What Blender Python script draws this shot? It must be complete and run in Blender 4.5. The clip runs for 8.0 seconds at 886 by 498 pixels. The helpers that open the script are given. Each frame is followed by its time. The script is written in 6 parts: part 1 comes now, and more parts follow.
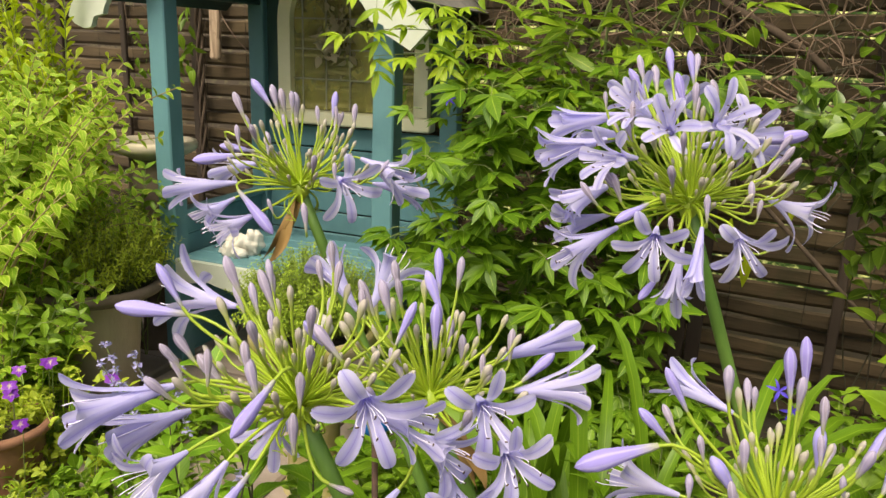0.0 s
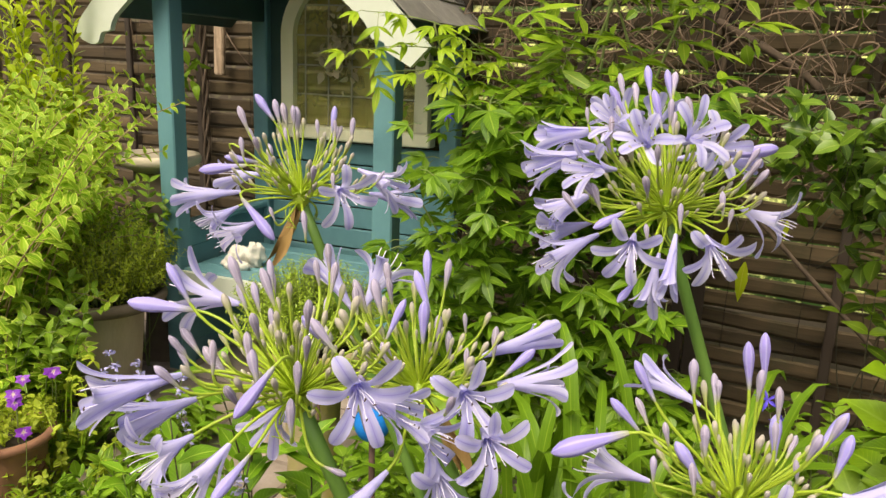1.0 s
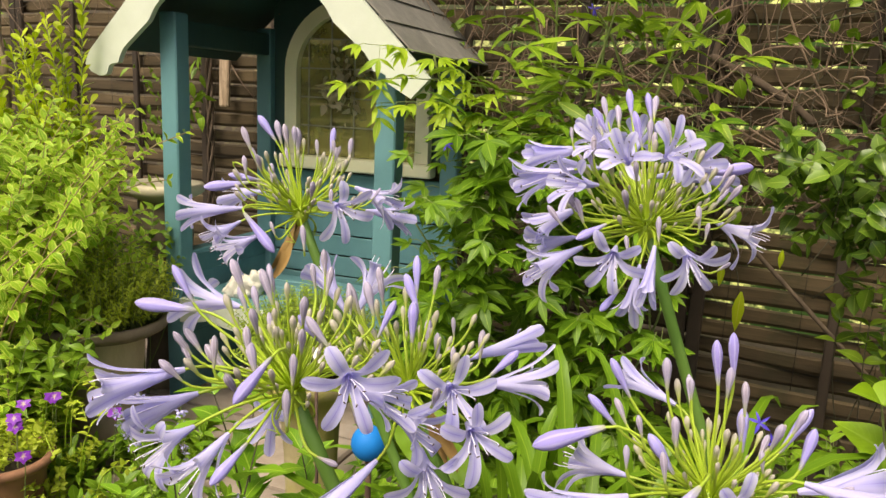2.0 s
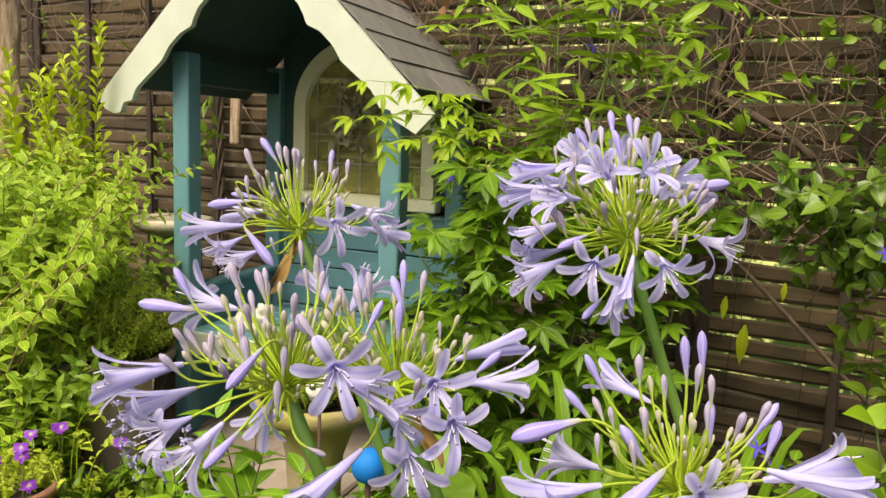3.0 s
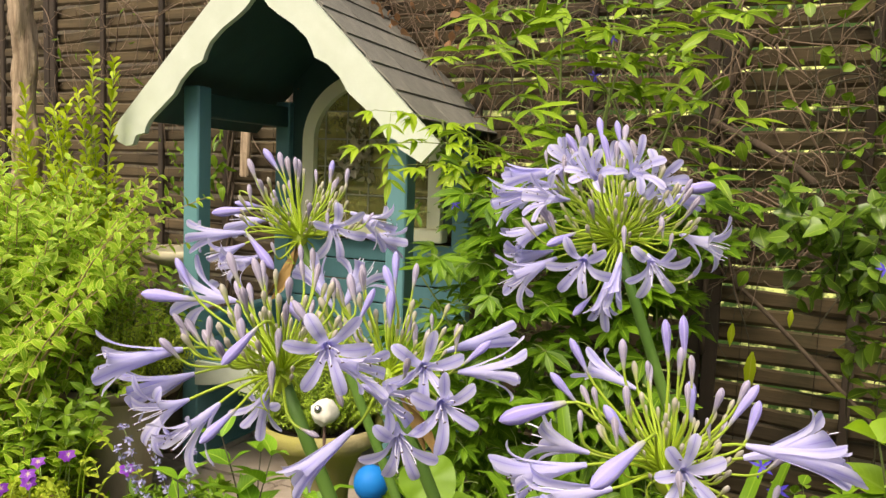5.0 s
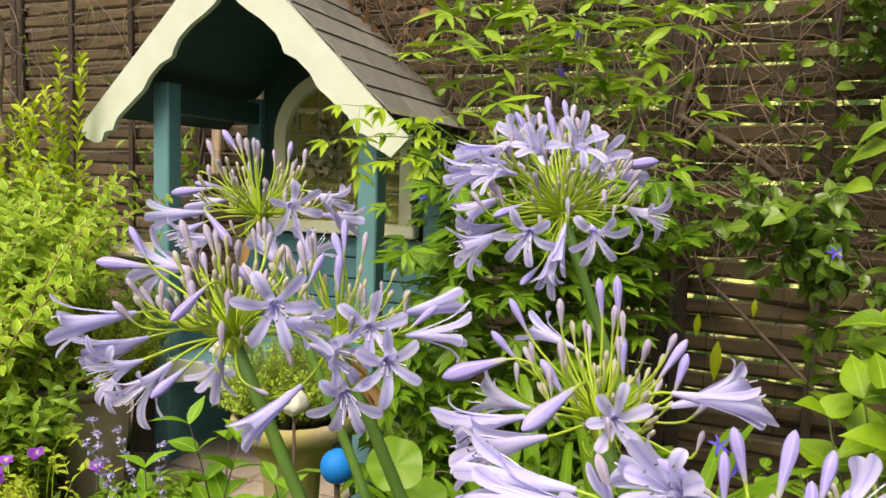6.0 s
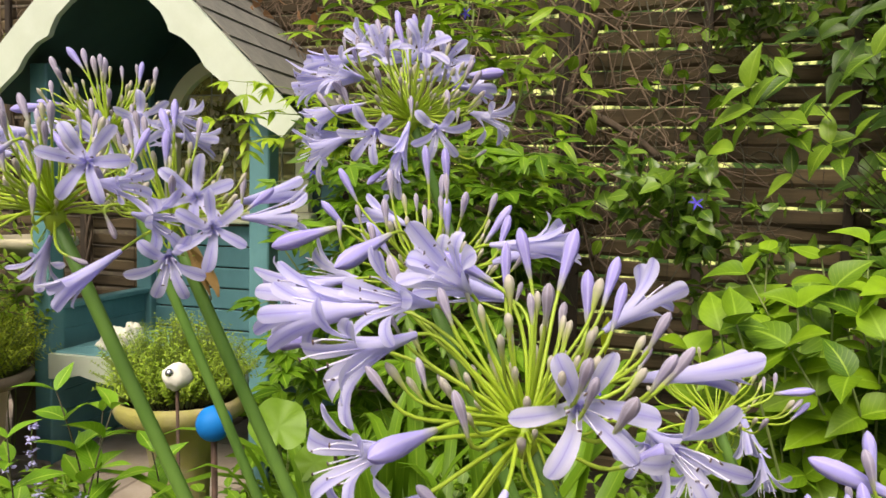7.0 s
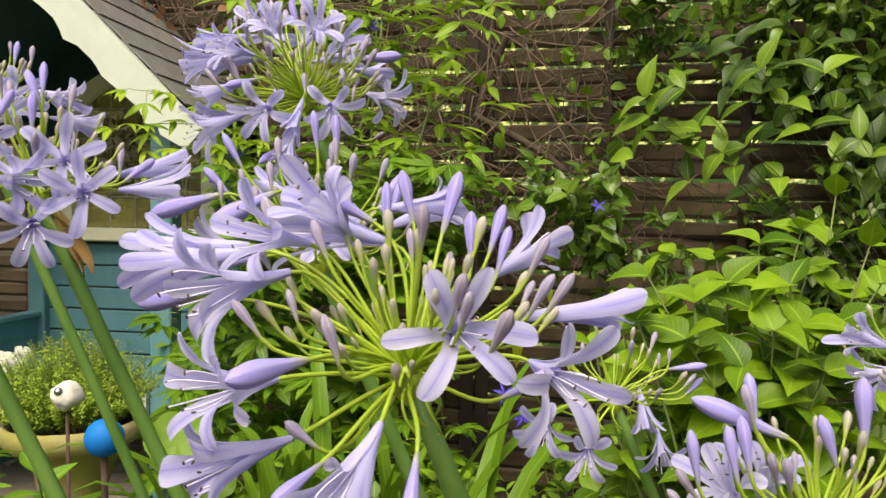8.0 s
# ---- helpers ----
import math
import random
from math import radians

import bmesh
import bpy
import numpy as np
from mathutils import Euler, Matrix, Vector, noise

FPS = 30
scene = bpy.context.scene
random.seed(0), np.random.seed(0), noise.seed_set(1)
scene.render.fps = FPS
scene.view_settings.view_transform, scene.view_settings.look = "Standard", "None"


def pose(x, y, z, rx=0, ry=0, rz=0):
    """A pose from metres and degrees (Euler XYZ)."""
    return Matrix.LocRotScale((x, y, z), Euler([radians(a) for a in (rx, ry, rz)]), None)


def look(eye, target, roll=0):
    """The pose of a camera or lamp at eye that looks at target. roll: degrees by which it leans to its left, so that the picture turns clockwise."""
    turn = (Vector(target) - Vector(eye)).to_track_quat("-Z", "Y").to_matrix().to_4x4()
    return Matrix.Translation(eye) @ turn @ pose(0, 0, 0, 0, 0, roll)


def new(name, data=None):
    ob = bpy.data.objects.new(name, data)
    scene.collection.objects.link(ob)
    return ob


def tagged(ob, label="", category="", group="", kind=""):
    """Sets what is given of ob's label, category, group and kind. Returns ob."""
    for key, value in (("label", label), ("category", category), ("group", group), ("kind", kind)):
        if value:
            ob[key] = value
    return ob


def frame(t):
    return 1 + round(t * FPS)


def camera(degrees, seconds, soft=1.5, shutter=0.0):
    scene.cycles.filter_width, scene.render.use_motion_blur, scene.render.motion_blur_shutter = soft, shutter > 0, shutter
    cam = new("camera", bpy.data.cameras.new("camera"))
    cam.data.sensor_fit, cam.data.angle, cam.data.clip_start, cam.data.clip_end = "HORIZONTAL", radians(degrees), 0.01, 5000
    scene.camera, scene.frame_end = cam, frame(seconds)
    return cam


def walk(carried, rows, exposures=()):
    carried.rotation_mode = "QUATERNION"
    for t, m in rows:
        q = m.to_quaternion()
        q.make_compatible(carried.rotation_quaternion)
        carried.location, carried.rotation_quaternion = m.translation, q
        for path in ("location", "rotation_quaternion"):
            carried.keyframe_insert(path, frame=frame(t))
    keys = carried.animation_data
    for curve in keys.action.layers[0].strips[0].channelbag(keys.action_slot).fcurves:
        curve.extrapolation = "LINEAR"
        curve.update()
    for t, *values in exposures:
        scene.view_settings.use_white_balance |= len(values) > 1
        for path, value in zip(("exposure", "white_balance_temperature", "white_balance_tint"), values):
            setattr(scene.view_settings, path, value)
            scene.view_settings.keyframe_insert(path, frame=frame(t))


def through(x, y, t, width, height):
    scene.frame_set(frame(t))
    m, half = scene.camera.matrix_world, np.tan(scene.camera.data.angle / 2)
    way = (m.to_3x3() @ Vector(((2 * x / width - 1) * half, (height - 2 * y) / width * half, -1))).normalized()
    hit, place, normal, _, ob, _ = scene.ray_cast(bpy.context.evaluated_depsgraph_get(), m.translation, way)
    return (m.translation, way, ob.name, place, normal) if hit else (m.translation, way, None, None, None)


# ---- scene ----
cam = camera(61.2, 8.0, soft=1.45, shutter=0.2)
PATH = [
    (0, (-0.0101, 0.0347, 1.2486), (-0.1006, 1.9634, 0.7272), 2.19),
    (0.5, (-0.0053, 0.0154, 1.2506), (-0.1000, 1.9473, 0.7420), 2.28),
    (1, (0.0000, 0.0000, 1.2500), (-0.0966, 1.9388, 0.7687), 2.42),
    (1.5, (0.0034, -0.0150, 1.2455), (-0.0946, 1.9329, 0.8030), 2.57),
    (3, (0.0301, -0.0646, 1.2227), (-0.1064, 1.9095, 0.9323), 2.52),
    (3.5, (0.0360, -0.0752, 1.2100), (-0.1191, 1.9031, 0.9609), 2.31),
    (4, (0.0393, -0.0832, 1.2018), (-0.1310, 1.8973, 0.9819), 2.20),
    (5.5, (0.0548, -0.0917, 1.1876), (-0.1053, 1.8929, 0.9986), 2.06),
    (6, (0.0716, -0.1093, 1.1719), (-0.0357, 1.8790, 0.9851), 1.89),
    (6.5, (0.1064, -0.1317, 1.1323), (0.0976, 1.8603, 0.9546), 1.67),
    (7, (0.1314, -0.1247, 1.0779), (0.2570, 1.8654, 0.9230), 1.40),
    (7.5, (0.1297, -0.1162, 1.0514), (0.3886, 1.8631, 0.9290), 1.13),
    (8, (0.1496, -0.1166, 1.0385), (0.4964, 1.8514, 0.9556), 1.09),
]
walk(cam, [(t, look(eye, target, roll)) for t, eye, target, roll in PATH], exposures=((0, 0.19, 7150, 8), (1.5, 0.27, 7250, 8), (5.6, 0.30, 7250, 7.5), (6.5, 0.24, 6950, 7), (8, 0.17, 6900, 7.5)))

# ---- light ----
world = bpy.data.worlds.new("sky")
scene.world = world
world.use_nodes = True
sky = world.node_tree.nodes.new("ShaderNodeTexSky")
sky.sky_type, sky.sun_disc = "NISHITA", False
sky.sun_elevation, sky.sun_rotation = radians(57), radians(208)
sky.air_density, sky.dust_density, sky.ozone_density = 0.7, 6.0, 0.3
sky_bg = world.node_tree.nodes["Background"]
sky_bg.inputs["Strength"].default_value = 0.135
world.node_tree.links.new(sky.outputs[0], sky_bg.inputs["Color"])
sun = new("sun", bpy.data.lights.new("sun", "SUN"))
sun.data.energy, sun.data.angle, sun.data.color = 3.35, radians(42), (1.0, 0.94, 0.84)
sun.matrix_basis = look((-1.4, -2.5, 4.5), (0, 0, 0))


# ---- materials ----
def sock(nt, to, value):
    """Links a socket, or sets a plain value."""
    if isinstance(value, bpy.types.NodeSocket):
        nt.links.new(value, to)
    elif isinstance(value, tuple) and len(value) == 3 and to.type == "RGBA":
        to.default_value = (*value, 1)
    else:
        to.default_value = value


def blend(nt, fac, a, b, mode="MIX"):
    n = nt.nodes.new("ShaderNodeMix")
    n.data_type, n.blend_type = "RGBA", mode
    sock(nt, n.inputs[0], fac), sock(nt, n.inputs[6], a), sock(nt, n.inputs[7], b)
    return n.outputs[2]


def calc(nt, op, a, b=0.0, clamp=False):
    n = nt.nodes.new("ShaderNodeMath")
    n.operation, n.use_clamp = op, clamp
    sock(nt, n.inputs[0], a), sock(nt, n.inputs[1], b)
    return n.outputs[0]


def spread(nt, value, lo, hi):
    n = nt.nodes.new("ShaderNodeMapRange")
    sock(nt, n.inputs[0], value)
    n.inputs[1].default_value, n.inputs[2].default_value = lo, hi
    return n.outputs[0]


def grain(nt, scale, stretch=(1, 1, 1), detail=4.0, rough=0.6, space="Object"):
    co, mp, n = (nt.nodes.new("ShaderNode" + k) for k in ("TexCoord", "Mapping", "TexNoise"))
    mp.inputs["Scale"].default_value = stretch
    n.inputs["Scale"].default_value, n.inputs["Detail"].default_value, n.inputs["Roughness"].default_value = scale, detail, rough
    nt.links.new(co.outputs[space], mp.inputs[0])
    nt.links.new(mp.outputs[0], n.inputs["Vector"])
    return n.outputs[0]


def relief(nt, bsdf, height, strength, distance=0.002):
    n = nt.nodes.new("ShaderNodeBump")
    n.inputs["Strength"].default_value, n.inputs["Distance"].default_value = strength, distance
    nt.links.new(height, n.inputs["Height"])
    nt.links.new(n.outputs[0], bsdf.inputs["Normal"])


def start_mat(name, rough=0.6):
    m = bpy.data.materials.new(name)
    m.use_nodes = True
    b = m.node_tree.nodes["Principled BSDF"]
    b.inputs["Roughness"].default_value = rough
    return m, m.node_tree, b


def surface(name, dark, light, stain, scale=12.0, stretch=(1, 1, 1), rough=0.7, bump=0.4, fine=90.0, stain_at=(0.55, 0.75), per_piece=0.0):
    """A weathered surface: two tones by a broad grain, stains, fine relief; pieces vary when per_piece is set."""
    m, nt, b = start_mat(name, rough)
    broad, small, spots = grain(nt, scale, stretch), grain(nt, fine, stretch), grain(nt, scale * 0.35, (1, 1, 1), 6.0)
    col = blend(nt, spread(nt, broad, 0.3, 0.7), dark, light)
    col = blend(nt, spread(nt, spots, *stain_at), col, stain)
    col = blend(nt, spread(nt, small, 0.35, 0.75), blend(nt, 0.25, col, dark), col)
    if per_piece:
        info = nt.nodes.new("ShaderNodeObjectInfo")
        hsv = nt.nodes.new("ShaderNodeHueSaturation")
        sock(nt, hsv.inputs["Value"], calc(nt, "MULTIPLY_ADD", info.outputs["Random"], per_piece))
        hsv.inputs["Value"].links[0].from_node.inputs[2].default_value = 1 - per_piece / 2
        sock(nt, hsv.inputs["Color"], col)
        col = hsv.outputs[0]
    sock(nt, b.inputs["Base Color"], col)
    relief(nt, b, calc(nt, "ADD", small, broad), bump)
    return m


def thin_mat(name, colour_of, rough=0.45, through=0.3, bump=0.2, ribs=0.0, gloss=0.5):
    """Leaves and petals: a glossy face and light that shines through. colour_of gets the tree and returns a colour."""
    m, nt, b = start_mat(name, rough)
    b.inputs["Specular IOR Level"].default_value = gloss
    col = colour_of(nt)
    sock(nt, b.inputs["Base Color"], col)
    height = grain(nt, 160.0)
    if ribs:
        height = calc(nt, "ADD", height, calc(nt, "MULTIPLY", calc(nt, "SINE", calc(nt, "MULTIPLY", uv_parts(nt)[0], ribs)), 0.5))
    relief(nt, b, height, bump, 0.001)
    tr, mix = nt.nodes.new("ShaderNodeBsdfTranslucent"), nt.nodes.new("ShaderNodeMixShader")
    sock(nt, tr.inputs[0], col)
    mix.inputs[0].default_value = through
    nt.links.new(b.outputs[0], mix.inputs[1])
    nt.links.new(tr.outputs[0], mix.inputs[2])
    nt.links.new(mix.outputs[0], nt.nodes["Material Output"].inputs[0])
    return m


def uv_parts(nt):
    uv, sep = nt.nodes.new("ShaderNodeUVMap"), nt.nodes.new("ShaderNodeSeparateXYZ")
    nt.links.new(uv.outputs[0], sep.inputs[0])
    return sep.outputs[0], sep.outputs[1]


def leaf_mat(name, dark, light, vein, rough=0.42, through=0.3, edge=None, gloss=0.3):
    def colour(nt):
        across, along = uv_parts(nt)
        isl = nt.nodes.new("ShaderNodeNewGeometry").outputs["Random Per Island"]
        col = blend(nt, spread(nt, isl, 0.0, 1.0), dark, light)
        col = blend(nt, spread(nt, grain(nt, 35.0), 0.35, 0.7), blend(nt, 0.35, col, dark), col)
        off = calc(nt, "ABSOLUTE", calc(nt, "SUBTRACT", across, 0.5))
        if edge:
            col = blend(nt, spread(nt, calc(nt, "ADD", off, calc(nt, "MULTIPLY", grain(nt, 60.0), 0.25)), 0.42, 0.55), col, edge)
        ribs = calc(nt, "SINE", calc(nt, "MULTIPLY", calc(nt, "SUBTRACT", along, calc(nt, "MULTIPLY", off, 0.6)), 55.0))
        col = blend(nt, calc(nt, "MULTIPLY", spread(nt, ribs, 0.75, 1.0), 0.3), col, vein)
        return blend(nt, spread(nt, off, 0.05, 0.02), col, vein)
    return thin_mat(name, colour, rough, through, gloss=gloss)


def petal_colour(nt):
    """Pale margins, a lilac band along the middle, fine veins."""
    across, along = uv_parts(nt)
    off = calc(nt, "ABSOLUTE", calc(nt, "SUBTRACT", across, 0.5))
    info = nt.nodes.new("ShaderNodeObjectInfo")
    pale = blend(nt, info.outputs["Random"], (0.62, 0.60, 0.93), (0.74, 0.715, 0.955))
    band = blend(nt, info.outputs["Random"], (0.33, 0.30, 0.84), (0.42, 0.40, 0.90))
    wide = spread(nt, calc(nt, "ADD", off, calc(nt, "MULTIPLY", grain(nt, 14.0, (1, 1, 0.3)), 0.12)), 0.34, 0.12)
    col = blend(nt, calc(nt, "MULTIPLY", calc(nt, "MULTIPLY", wide, spread(nt, along, 0.42, 0.72)), 0.50), pale, band)
    line = calc(nt, "MULTIPLY", spread(nt, off, 0.045, 0.015), spread(nt, along, 0.5, 0.7))
    col = blend(nt, calc(nt, "MULTIPLY", line, 0.45), col, (0.27, 0.21, 0.70))
    veins = calc(nt, "SINE", calc(nt, "MULTIPLY", across, 58.0))
    col = blend(nt, calc(nt, "MULTIPLY", calc(nt, "MULTIPLY", spread(nt, veins, 0.1, 1.0), spread(nt, along, 0.4, 0.6)), 0.04), col, (0.30, 0.25, 0.74))
    return blend(nt, calc(nt, "MULTIPLY", spread(nt, along, 0.34, 0.10), 0.6), col, (0.72, 0.69, 0.97))


def bud_colour(nt):
    across, along = uv_parts(nt)
    info = nt.nodes.new("ShaderNodeObjectInfo")
    col = blend(nt, info.outputs["Random"], (0.33, 0.28, 0.68), (0.43, 0.39, 0.86))
    ribs = calc(nt, "SINE", calc(nt, "MULTIPLY", across, 37.7))
    col = blend(nt, spread(nt, ribs, 0.2, 1.0), col, (0.46, 0.42, 0.76))
    return blend(nt, spread(nt, along, 0.3, 0.0), col, (0.42, 0.44, 0.28))


def young_bud_colour(nt):
    across, along = uv_parts(nt)
    info = nt.nodes.new("ShaderNodeObjectInfo")
    col = blend(nt, info.outputs["Random"], (0.37, 0.32, 0.40), (0.44, 0.39, 0.58))
    ribs = calc(nt, "SINE", calc(nt, "MULTIPLY", across, 37.7))
    col = blend(nt, spread(nt, ribs, 0.2, 1.0), col, (0.52, 0.47, 0.60))
    return blend(nt, spread(nt, along, 0.4, 0.0), col, (0.42, 0.46, 0.20))


def small_bud_colour(nt):
    across, along = uv_parts(nt)
    isl = nt.nodes.new("ShaderNodeNewGeometry").outputs["Random Per Island"]
    col = blend(nt, spread(nt, isl, 0.25, 0.75), (0.52, 0.53, 0.24), (0.50, 0.43, 0.48))
    return blend(nt, spread(nt, along, 0.8, 0.15), col, (0.46, 0.54, 0.10))


def stalk_colour(nt):
    a = grain(nt, 30.0, (1, 1, 0.15))
    return blend(nt, spread(nt, a, 0.35, 0.7), (0.10, 0.22, 0.035), (0.18, 0.33, 0.06))


def pedicel_colour(nt):
    across, along = uv_parts(nt)
    return blend(nt, spread(nt, along, 0.0, 0.9), (0.46, 0.61, 0.04), (0.38, 0.52, 0.05))


PETAL = thin_mat("petal_lilac", petal_colour, 0.62, 0.46, 0.09, 26.0)
BUD = thin_mat("bud_mauve", bud_colour, 0.72, 0.12, 0.3, 37.7)
YOUNG_BUD = thin_mat("bud_grey_mauve", young_bud_colour, 0.75, 0.12, 0.3, 37.7)
SMALL_BUD = thin_mat("bud_green", small_bud_colour, 0.7, 0.15, 0.2)
STALK = thin_mat("stalk_green", stalk_colour, 0.45, 0.05, 0.2)
PEDICEL = thin_mat("pedicel_green", pedicel_colour, 0.45, 0.15, 0.1)
ANTHER = surface("anther", (0.035, 0.02, 0.03), (0.09, 0.05, 0.06), (0.35, 0.22, 0.05), 200, bump=0.1)
FILAMENT = surface("filament", (0.72, 0.69, 0.88), (0.82, 0.80, 0.93), (0.68, 0.64, 0.86), 100, bump=0.1)
SPATHE = surface("dry_spathe", (0.30, 0.18, 0.05), (0.45, 0.30, 0.11), (0.20, 0.11, 0.04), 40, (1, 1, 0.2), 0.8)
# TEAL darkened: the roof's shade, put into the colour of the arbour's inside
TEAL_SHADED = surface("shaded_teal_paint", (0.020, 0.058, 0.054), (0.028, 0.078, 0.072), (0.014, 0.042, 0.040), 9, (1, 1, 0.3), 0.6, 0.25, 120)
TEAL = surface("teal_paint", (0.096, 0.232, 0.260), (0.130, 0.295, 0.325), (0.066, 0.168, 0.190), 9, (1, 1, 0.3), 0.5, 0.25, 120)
# cream for the window, lighter and yellower: light the arbour's inside lacks, painted in
LIT_CREAM = surface("lit_cream_paint", (0.82, 0.80, 0.53), (0.88, 0.86, 0.61), (0.72, 0.71, 0.42), 10, (1, 1, 1), 0.5, 0.25, 120, (0.62, 0.85))
CREAM = surface("cream_paint", (0.55, 0.60, 0.49), (0.62, 0.67, 0.57), (0.44, 0.49, 0.34), 10, (1, 1, 1), 0.5, 0.25, 120, (0.62, 0.85))
SHINGLE = surface("felt_shingle", (0.125, 0.120, 0.105), (0.200, 0.190, 0.165), (0.25, 0.235, 0.20), 16, (1, 1, 1), 0.9, 0.8, 260, per_piece=0.35)
SLAT = surface("fence_slat", (0.034, 0.024, 0.011), (0.135, 0.095, 0.047), (0.046, 0.043, 0.016), 14, (0.12, 1, 1.6), 0.85, 0.8, 80, per_piece=0.6)
BATTEN = surface("fence_batten", (0.028, 0.019, 0.012), (0.058, 0.040, 0.026), (0.034, 0.030, 0.020), 10, (1, 1, 0.15), 0.85, 0.6, 70, per_piece=0.3)
BARK = surface("bark", (0.13, 0.088, 0.058), (0.27, 0.19, 0.13), (0.07, 0.05, 0.035), 30, (1, 1, 0.25), 0.9, 0.8, 120)
VINE = surface("vine_bark", (0.06, 0.042, 0.028), (0.125, 0.088, 0.058), (0.06, 0.045, 0.03), 30, (1, 1, 0.25), 0.9, 0.8, 120)
LOG = surface("rustic_log", (0.22, 0.15, 0.095), (0.60, 0.46, 0.32), (0.20, 0.14, 0.09), 60, (1, 1, 0.10), 0.85, 1.0, 160)
LOG.node_tree.nodes["Bump"].inputs["Distance"].default_value = 0.006
SOIL = surface("soil", (0.030, 0.022, 0.015), (0.065, 0.048, 0.033), (0.025, 0.030, 0.012), 14, rough=0.95, bump=0.9, fine=60)
POT_RIM = surface("stained_clay_rim", (0.14, 0.105, 0.075), (0.24, 0.19, 0.14), (0.09, 0.08, 0.045), 11, rough=0.9, bump=0.5, fine=130)
PALE_STONE = surface("pale_stone", (0.52, 0.46, 0.33), (0.66, 0.60, 0.45), (0.34, 0.33, 0.20), 12, rough=0.9, bump=0.6, fine=110)
PAVER = surface("paving_stone", (0.25, 0.20, 0.16), (0.38, 0.32, 0.27), (0.17, 0.15, 0.11), 8, rough=0.85, bump=0.5, fine=110, per_piece=0.25)
POT = surface("aged_clay", (0.40, 0.33, 0.23), (0.56, 0.47, 0.34), (0.18, 0.17, 0.09), 11, (1, 1, 0.3), rough=0.9, bump=0.5, fine=130)
TERRACOTTA = surface("terracotta", (0.20, 0.095, 0.055), (0.30, 0.15, 0.085), (0.17, 0.12, 0.08), 12, rough=0.85, bump=0.4, fine=130)
LIME_STONE = surface("mossy_stone", (0.27, 0.22, 0.11), (0.42, 0.36, 0.20), (0.29, 0.27, 0.06), 12, rough=0.9, bump=0.9, fine=90, stain_at=(0.44, 0.58))
WHITE_STONE = surface("white_stone", (0.60, 0.58, 0.50), (0.74, 0.72, 0.64), (0.42, 0.40, 0.32), 25, rough=0.8, bump=0.6, fine=160)
BLUE = surface("blue_glaze", (0.002, 0.17, 0.55), (0.004, 0.22, 0.63), (0.005, 0.14, 0.46), 9, rough=0.6, bump=0.05)
BLUE.node_tree.nodes["Principled BSDF"].inputs["Specular IOR Level"].default_value = 0.25
RUST = surface("rusty_stake", (0.06, 0.035, 0.025), (0.11, 0.06, 0.04), (0.04, 0.03, 0.025), 40, rough=0.8)
LEAD = surface("lead_bar", (0.30, 0.30, 0.25), (0.40, 0.40, 0.33), (0.07, 0.08, 0.08), 40, rough=0.5)
SILVER = surface("silver_bead", (0.5, 0.5, 0.5), (0.7, 0.7, 0.7), (0.4, 0.4, 0.4), 40, rough=0.25)
SILVER.node_tree.nodes["Principled BSDF"].inputs["Metallic"].default_value = 1.0
VIOLET = thin_mat("viola_petal", lambda nt: blend(nt, spread(nt, uv_parts(nt)[1], 0.02, 0.22), (0.75, 0.62, 0.40), (0.28, 0.045, 0.56)), 0.5, 0.3)
DEEP_BLUE = thin_mat("blue_petal", lambda nt: blend(nt, spread(nt, grain(nt, 80.0), 0.3, 0.7), (0.06, 0.03, 0.55), (0.12, 0.08, 0.70)), 0.5, 0.3)
CATMINT = thin_mat("catmint_petal", lambda nt: blend(nt, spread(nt, grain(nt, 90.0), 0.3, 0.7), (0.36, 0.34, 0.68), (0.55, 0.52, 0.80)), 0.5, 0.3)

LEAF_SHRUB = leaf_mat("leaf_light_shrub", (0.18, 0.36, 0.013), (0.39, 0.59, 0.036), (0.46, 0.60, 0.078), 0.5, 0.4, edge=(0.56, 0.66, 0.11))
LEAF_LIME = leaf_mat("leaf_lime", (0.34, 0.47, 0.009), (0.56, 0.66, 0.030), (0.56, 0.62, 0.072))
LEAF_CLIMBER = leaf_mat("leaf_climber", (0.058, 0.145, 0.006), (0.19, 0.35, 0.018), (0.28, 0.42, 0.042), 0.42, 0.35)
LEAF_CLIMBER_TOP = leaf_mat("leaf_climber_young", (0.14, 0.26, 0.010), (0.31, 0.47, 0.027), (0.40, 0.50, 0.060))
LEAF_YOUNG = leaf_mat("leaf_young", (0.24, 0.40, 0.012), (0.46, 0.60, 0.036), (0.50, 0.60, 0.072), 0.45, 0.4)
LEAF_GLOSSY = leaf_mat("leaf_glossy", (0.050, 0.115, 0.012), (0.19, 0.32, 0.026), (0.26, 0.36, 0.06), 0.3, gloss=0.5)
# darker copy of the climber leaves, with the shade up there in its colour
LEAF_SHADED = leaf_mat("leaf_shaded_climber", (0.026, 0.062, 0.006), (0.075, 0.14, 0.012), (0.10, 0.16, 0.024), 0.42)
LEAF_BROAD = leaf_mat("leaf_broad", (0.055, 0.13, 0.004), (0.27, 0.44, 0.014), (0.25, 0.39, 0.033), 0.45, 0.25)
LEAF_STRAP = leaf_mat("leaf_strap", (0.085, 0.185, 0.007), (0.165, 0.30, 0.016), (0.21, 0.35, 0.027), 0.4, 0.3)
LEAF_SPRAY = leaf_mat("leaf_spray", (0.050, 0.115, 0.006), (0.29, 0.45, 0.030), (0.28, 0.40, 0.048), 0.38, 0.3)
LEAF_FINE = leaf_mat("leaf_fine", (0.33, 0.43, 0.030), (0.58, 0.66, 0.075), (0.46, 0.54, 0.08), 0.5, 0.4)
